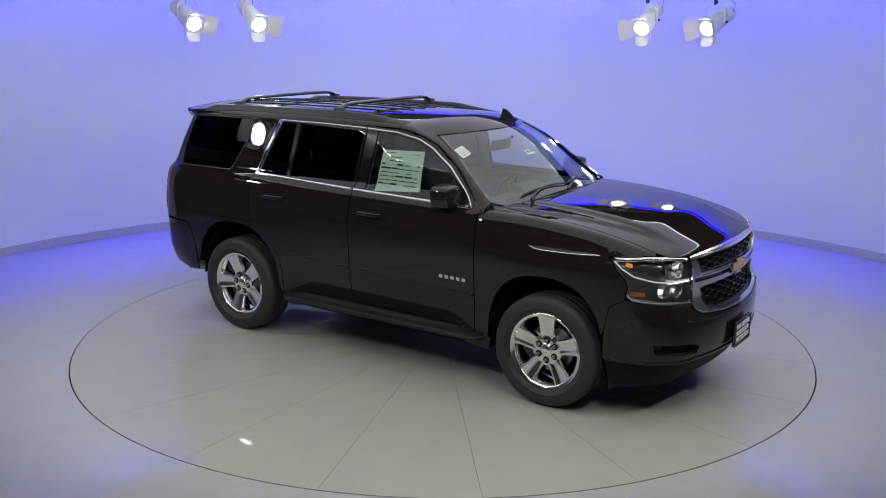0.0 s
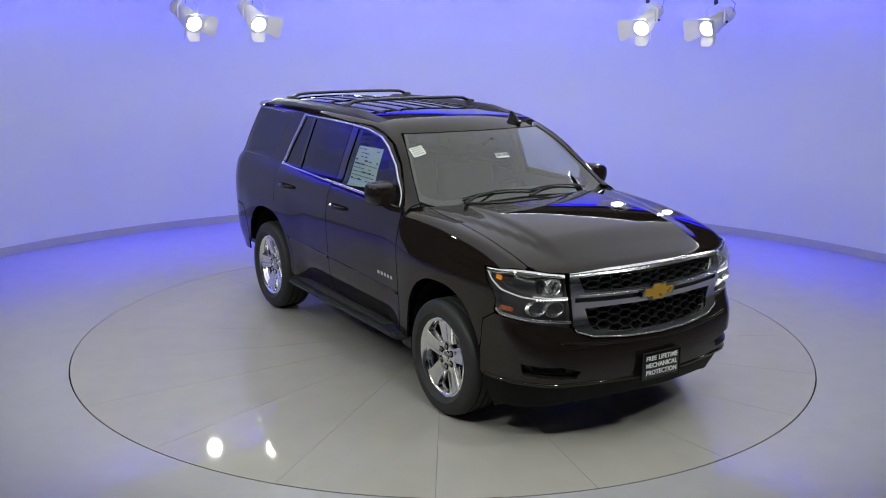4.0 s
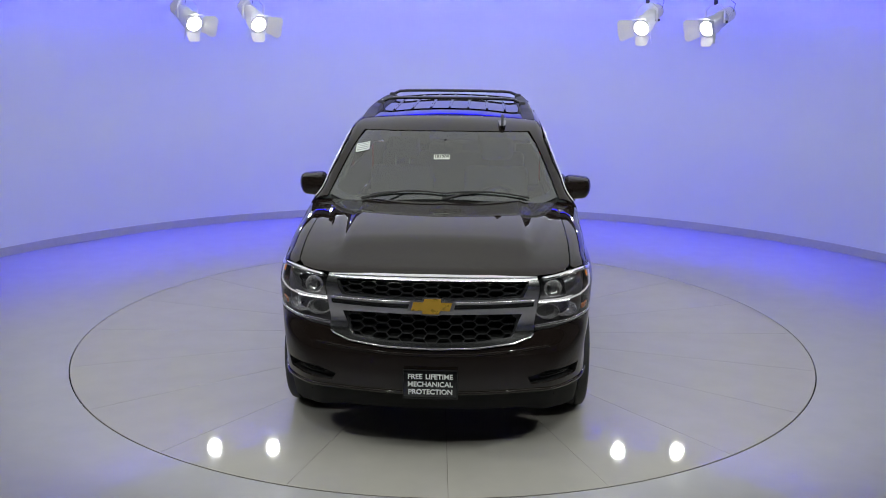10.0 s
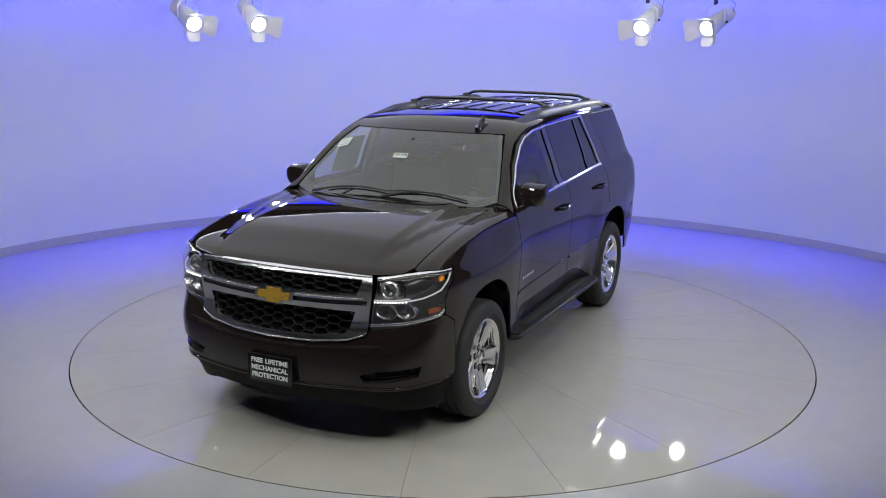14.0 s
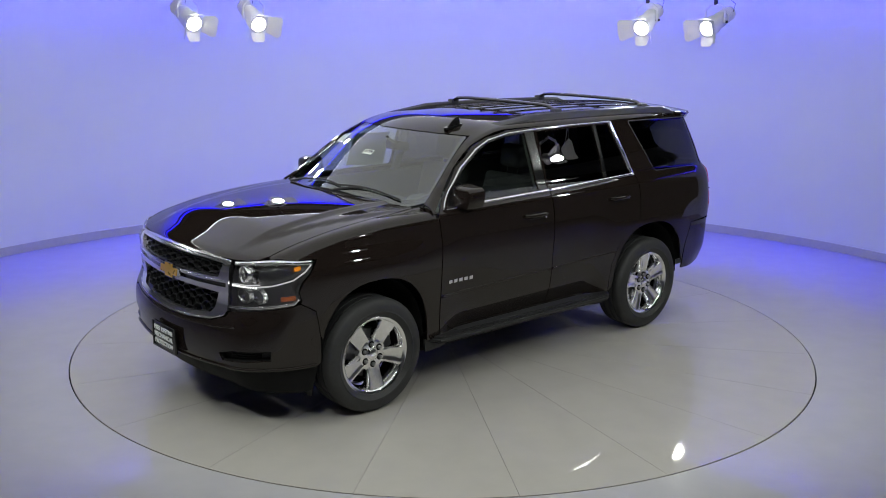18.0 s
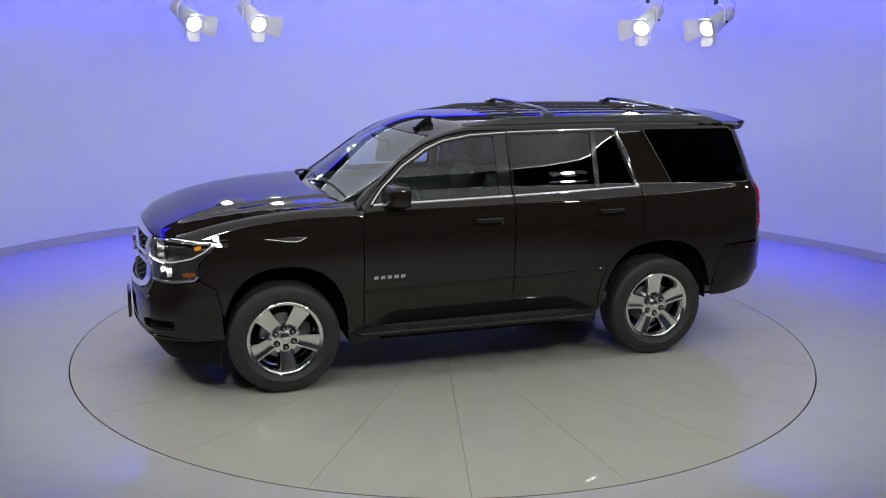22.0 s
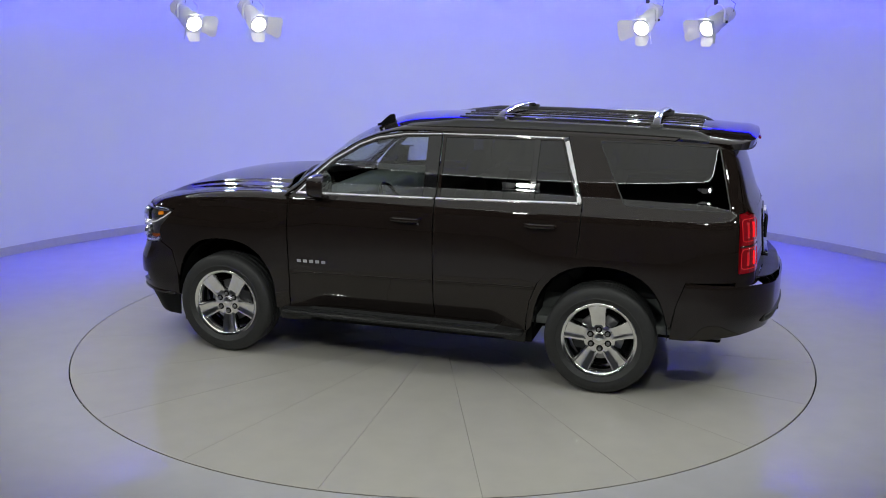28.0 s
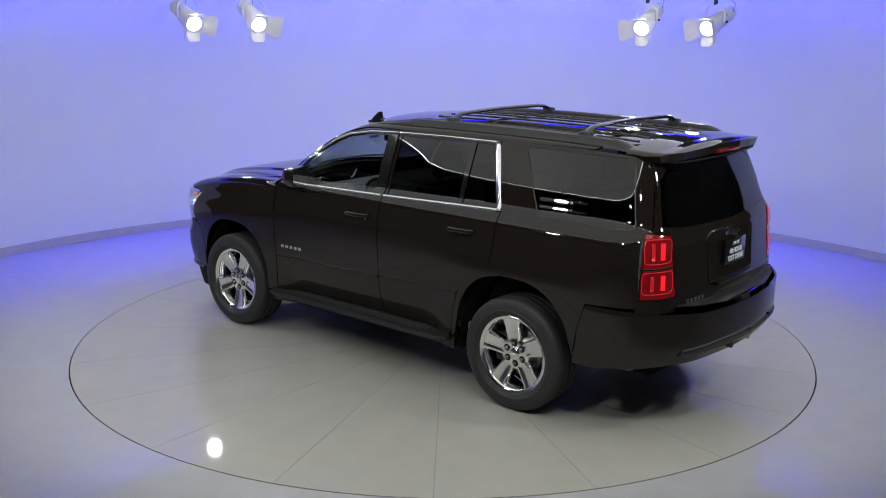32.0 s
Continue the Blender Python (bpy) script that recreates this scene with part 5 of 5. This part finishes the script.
def spoke_mesh():
    """One broad, dished spoke along +z."""
    bm = bmesh.new()
    rows = [(0.075, 0.052, 0.075), (0.10, 0.052, 0.079), (0.14, 0.055, 0.086), (0.19, 0.060, 0.095), (0.225, 0.066, 0.102), (0.250, 0.078, 0.107)]
    grid = []
    for r, w, y in rows:
        prof = [(-w - 0.006, y - 0.055), (-w, y - 0.012), (-w * 0.90, y - 0.002), (-w * 0.62, y), (-w * 0.45, y - 0.005), (w * 0.45, y - 0.005), (w * 0.62, y), (w * 0.90, y - 0.002), (w, y - 0.012), (w + 0.006, y - 0.055)]
        grid.append([bm.verts.new((u, v, r)) for u, v in prof])
    for a, b in zip(grid, grid[1:]):
        for k in range(len(a) - 1):
            bm.faces.new((a[k], a[k + 1], b[k + 1], b[k]))
    bmesh.ops.recalc_face_normals(bm, faces=bm.faces[:])
    return bm


def first_wheel():
    rim = part("wheel", rim_mesh(), M_POLISHED, suv, "polished five-spoke alloy wheel")
    part("tyre", tyre_mesh(), M_RUBBER, rim, "black tyre")
    sm = None
    for k in range(5):
        if sm is None:
            sp0 = part("spoke", spoke_mesh(), M_POLISHED, rim, m=Matrix.Rotation(radians(72 * k), 4, "Y"))
            sm = sp0.data
        else:
            put("spoke", sm, rim, m=Matrix.Rotation(radians(72 * k), 4, "Y"))
    part("hub_face", lathe([(0.0, 0.080), (0.045, 0.080), (0.050, 0.076), (0.100, 0.076), (0.112, 0.070), (0.114, 0.0)], 40), M_POLISHED, rim)
    cap = part("centre_cap", lathe([(0.0, 0.095), (0.030, 0.094), (0.037, 0.090), (0.039, 0.078)], 32), M_POLISHED, rim, "polished centre cap")
    part("cap_badge", prism([(u * 0.15, v * 0.15) for u, v in badge_outline(1.0)], 0.0942, 0.0955, "XZ"), M_LAMPBODY, cap, smooth=False)
    lm = pm = None
    for k in range(6):
        a = radians(60 * k + 30)
        m = Matrix.Translation((0.070 * math.cos(a), 0, 0.070 * math.sin(a)))
        if lm is None:
            l0 = part("lug_nut", lathe([(0.0, 0.096), (0.009, 0.095), (0.0125, 0.090), (0.0135, 0.078), (0.0135, 0.070)], 12), M_STEEL, rim, m=m)
            lm = l0.data
        else:
            put("lug_nut", lm, rim, m=m)
        # flat dark disc paints the shade of the recess round each nut
        if pm is None:
            pm = part("lug_shade", lathe([(0.0, 0.0768), (0.0195, 0.0768), (0.0215, 0.0774), (0.0235, 0.0768), (0.0235, 0.074)], 20), M_GAP, rim, "dark disc painting the shade in a lug nut recess", m=m).data
        else:
            put("lug_shade", pm, rim, m=m)
    part("brake_disc", lathe([(0.07, 0.01), (0.165, 0.01), (0.168, 0.006), (0.168, -0.018), (0.07, -0.018)], 48), M_STEEL, rim, "steel brake disc")
    part("brake_caliper", prism(rounded([(0.09, -0.09), (0.19, -0.075), (0.20, 0.075), (0.09, 0.09)], 0.02), -0.04, 0.035, "XZ", 0.006), M_DARKMETAL, rim, "dark brake caliper")
    part("drum_shield", lathe([(0.0, -0.03), (0.20, -0.03), (0.225, -0.05)], 32), M_GAP, rim, "dark dust shield")
    return rim


TW = 0.8725
w0 = first_wheel()
w0.matrix_basis = pose(WB, TW, HUB, 0, 185, 0)
copy_thing(w0, pose(-WB, TW, HUB, 0, 5, 0))
copy_thing(w0, pose(WB, -TW, HUB, 0, 0, 180))
copy_thing(w0, pose(-WB, -TW, HUB, 0, 20, 180))

# fuel door on the left quarter, lettering bars on the tailgate, deflectors ahead of the front wheels
qpl = [o for o in suv.children if o.name.startswith("quarter_panel") and sum(v.co.y for v in o.data.vertices) > 0][0]
strip("fuel_door_gap", [(-2.02 + 0.085 * math.cos(radians(15 * k)), 1.085 + 0.085 * math.sin(radians(15 * k))) for k in range(24)], side_up, 0.003, 0.0006, M_PAINT, qpl, "fine edge of the fuel door", closed=True)
for j in range(5):
    y = 0.60 - 0.042 * j
    panel("lettering_bar", [tail_pt(y, 0.872), tail_pt(y - 0.028, 0.872), tail_pt(y - 0.028, 0.898), tail_pt(y, 0.898)], tail_up, M_CHROME, gate, "chrome lettering bar", off=0.004, flange=0.004, step=0.03)
for s in (1, -1):
    part("air_deflector", box(1.90, 1.915, min(0.62 * s, 0.86 * s), max(0.62 * s, 0.86 * s), 0.18, 0.42, 0.005), M_TRIM, fb, "black air deflector")

# wheel houses and underbody
for s in (1, -1):
    for c, rr, ztop in ((1.458, 0.435, 0.915), (-1.465, 0.470, 0.928)):
        prof = [(c + rr * math.cos(a) , 0.40 + (ztop - 0.40) * math.sin(a) ** 0.85) for a in np.linspace(0.02, math.pi - 0.02, 20)]
        bm = bmesh.new()
        A = [bm.verts.new((x, 0.945 * s, z)) for x, z in prof]
        B = [bm.verts.new((x, 0.58 * s, z)) for x, z in prof]
        C = [bm.verts.new((x, 0.58 * s, 0.40)) for x, z in prof]
        for i in range(len(A) - 1):
            bm.faces.new((A[i], A[i + 1], B[i + 1], B[i]))
            bm.faces.new((B[i], B[i + 1], C[i + 1], C[i]))
        part("wheel_house", bm, M_GAP, suv, "black wheel house liner")
part("underbody", join(box(-2.30, 2.25, -0.56, 0.56, 0.32, 0.42, 0.02), box(-0.98, 1.0, -0.90, 0.90, 0.30, 0.42, 0.01), box(-2.42, -1.95, -0.75, 0.75, 0.50, 0.57, 0.01), box(1.95, 2.28, -0.75, 0.75, 0.36, 0.44, 0.01)), M_GAP, suv, "dark underbody")
for s in (1, -1):
    part("arch_backing", box(-2.33, -1.95, min(0.56 * s, 0.90 * s), max(0.56 * s, 0.90 * s), 0.50, 0.90, 0.02), M_GAP, suv, "black inner wing")
    part("arch_backing", box(1.90, 2.05, min(0.56 * s, 0.86 * s), max(0.56 * s, 0.86 * s), 0.44, 1.05, 0.02), M_GAP, suv, "black inner wing")
    panel("cowl_corner", [(0.895, 0.825), (1.015, 0.797), (1.005, 0.93), (0.90, 0.95)], top_lo, M_PAINT, suv, side=s, off=-0.003)
part("rear_axle", cyl(0.045, (-WB, -0.8, 0.38), (-WB, 0.8, 0.38), 16), M_DARKMETAL, suv)
part("exhaust", tube([(-1.8, -0.55, 0.36), (-2.2, -0.60, 0.36), (-2.45, -0.66, 0.35)], 0.035, 14), M_STEEL, suv, "steel tail pipe")
part("engine_bay_block", box(1.15, 2.10, -0.55, 0.55, 0.42, 1.02, 0.02), M_GAP, suv)

# ---------- cabin ----------
# boxes added to keep the tail lamps' red glow out of the cabin
for s in (1, -1):
    part("trim_screen", box(-2.345, -2.325, min(0.60 * s, 0.875 * s), max(0.60 * s, 0.875 * s), 0.5, 1.335, 0.004), M_CABIN, suv, "grey rear corner trim added to block red lamp glow")
part("cabin_floor", box(-2.30, 0.85, -0.86, 0.86, 0.44, 0.50, 0.01), M_CABIN, suv)
for s in (1, -1):
    part("door_lining", box(-2.28, 0.88, min(0.885 * s, 0.91 * s), max(0.885 * s, 0.91 * s), 0.98, 1.285, 0.004), M_CABIN, suv, "grey inner side panel")
def f_in(x, y, z):
    return f_upper(x, y, z) + 0.03


panel("headliner", [(0.30, -0.55), (0.38, 0.0), (0.30, 0.55), (0.0, 0.64), (-2.2, 0.62), (-2.2, -0.62), (0.0, -0.64)], from_top(f_in), M_LINER, suv, "light grey headliner", step=0.08, off=-0.005, flange=0)
bm = prism(rounded([(0.30, 0.80), (0.36, 1.16), (0.45, 1.235), (0.78, 1.245), (0.98, 1.22), (0.98, 0.80)], 0.05), -0.86, 0.86, "XZ", 0.01)
dash = part("dashboard", bm, M_CABIN, suv, "dark grey dashboard")
part("gauge_hood", prism(rounded([(0.40, 1.20), (0.42, 1.285), (0.56, 1.28), (0.62, 1.22)], 0.03), 0.22, 0.58, "XZ", 0.01), M_CABIN, dash)
sw = part("steering_wheel", lathe([(0.180 + 0.015 * math.cos(radians(45 * k)), 0.015 * math.sin(radians(45 * k))) for k in range(9)], 40, "Z"), M_GLOSSBLACK, suv, "black steering wheel", m=Matrix.Translation((0.28, 0.40, 1.16)) @ Matrix.Rotation(radians(-65), 4, "Y"))
part("spoke_hub", join(box(-0.17, 0.17, -0.02, 0.02, -0.02, 0.0, 0.006), box(-0.17, 0.0, -0.05, 0.05, -0.02, 0.012, 0.01), cyl(0.06, (0, 0, -0.03), (0, 0, 0.015), 20)), M_CABIN, sw)


def seat(x, y, w, recl=14):
    c = part("seat", box(x - 0.25, x + 0.27, y - w / 2, y + w / 2, 0.62, 0.80, 0.05, 3), M_SEAT, suv, "charcoal seat")
    part("seat_base", box(x - 0.2, x + 0.2, y - w / 2 + 0.03, y + w / 2 - 0.03, 0.50, 0.63, 0.01), M_CABIN, c)
    b = box(-0.065, 0.065, -w / 2, w / 2, 0.0, 0.66, 0.05, 3)
    b.transform(Matrix.Translation((x - 0.24, y, 0.74)) @ Matrix.Rotation(radians(-recl), 4, "Y"))
    part("backrest", b, M_SEAT, c)
    n = 1 if w < 0.8 else 2
    for k in range(n):
        yy = y if n == 1 else y + (k - 0.5) * w * 0.55
        h = box(-0.05, 0.05, -0.14, 0.14, 0.0, 0.19, 0.045, 3)
        h.transform(Matrix.Translation((x - 0.415, yy, 1.43)) @ Matrix.Rotation(radians(-6), 4, "Y"))
        hr = part("headrest", h, M_SEAT, c)
        for dy in (-0.06, 0.06):
            part("headrest_post", cyl(0.007, (x - 0.40, yy + dy, 1.36), (x - 0.412, yy + dy, 1.46), 8), M_CHROME, hr)


seat(0.02, 0.40, 0.54)
seat(0.02, -0.40, 0.54)
seat(-0.98, 0.0, 1.35, 16)
seat(-1.78, 0.0, 1.25, 12)
part("centre_console", box(-0.25, 0.40, -0.12, 0.12, 0.50, 0.92, 0.03), M_CABIN, suv)
rm = part("rear_view_mirror", prism(rounded([(-0.13, 1.60), (0.13, 1.60), (0.125, 1.675), (-0.125, 1.675)], 0.02), 0.48, 0.51, "YZ", 0.008), M_GLOSSBLACK, ws, "black rear-view mirror")
part("mirror_stem", cyl(0.012, (0.51, 0, 1.65), (0.60, 0, 1.71), 10), M_TRIM, rm)
for s in (1, -1):
    b = box(-0.035, 0.035, -0.022, 0.022, 0.0, 0.52, 0.01)
    b.transform(Matrix.Translation((-0.19, 0.895 * s, 1.28)) @ Matrix.Rotation(radians(20.5 * s), 4, "X"))
    part("pillar_trim", b, M_CABIN, suv)

# stickers
def on_shield(x, y, w, h, mat, parent, name, label, off=-0.009):
    return panel(name, [(x - h / 2, y - w / 2), (x + h / 2, y - w / 2), (x + h / 2, y + w / 2), (x - h / 2, y + w / 2)], top_up, mat, parent, label, off=off, flange=0, step=0.03)


st = on_shield(0.765, -0.019, 0.118, 0.040, M_PAPER, ws, "stock_sticker", "white stock number sticker", 0.0005)
P, N = top_up(np.array([0.765]), np.array([-0.019]))
lettering("sticker_number", "181209", 0.036, M_INK, st, Matrix.Translation(Vector(P[0] + 0.0025 * N[0])) @ Matrix(((0, -0.6, 0.8, 0), (1, 0, 0, 0), (0, 0.8, 0.6, 0), (0, 0, 0, 1))), 0.0003, bold=0.0006)
st = on_shield(0.548, -0.628, 0.105, 0.085, M_PAPER, ws, "inspection_sticker", "white paper sticker with printed lines", 0.0005)
for k in range(4):
    on_shield(0.520 + 0.018 * k, -0.628, 0.085, 0.004, M_INK, st, "print_line", "dark print line", 0.0015)
for s in (-1,):
    fdo = [o for o in doors if o.name.startswith("front_door") and sum(v.co.y for v in o.data.vertices) < 0][0]
    wst = panel("price_sheet", [(0.350, 1.368), (-0.055, 1.342), (-0.055, 1.638), (0.325, 1.650)], side_up, M_PAPERGREEN, fdo, "pale green price sheet taped inside the window", off=-0.012, flange=0, side=-1)
    rng = random.Random(4)
    for r in range(9):
        z = 1.618 - 0.028 * r
        x = -0.040
        while x < 0.30:
            w = rng.uniform(0.03, 0.09)
            if rng.random() < 0.75:
                hgt = rng.choice((0.006, 0.006, 0.012))
                panel("print_bar", [(x, z), (min(x + w, 0.310), z), (min(x + w, 0.310), z + hgt), (x, z + hgt)], side_up, M_INK, wst, off=-0.0105, flange=0, side=-1, step=0.08)
            x += w + 0.012


# ---------- what turns ----------
def motions():
    rows = [(k * 0.2, heading(k * 0.2)) for k in range(161)]
    walk(turntable, [(t, pose(0, 0, 0, 0, 0, a)) for t, a in rows])
    walk(suv, [(t, pose(0, 0, 0.0005, 0, 0, a) @ Matrix.Translation((0.024, 0.029, 0))) for t, a in rows])


motions()
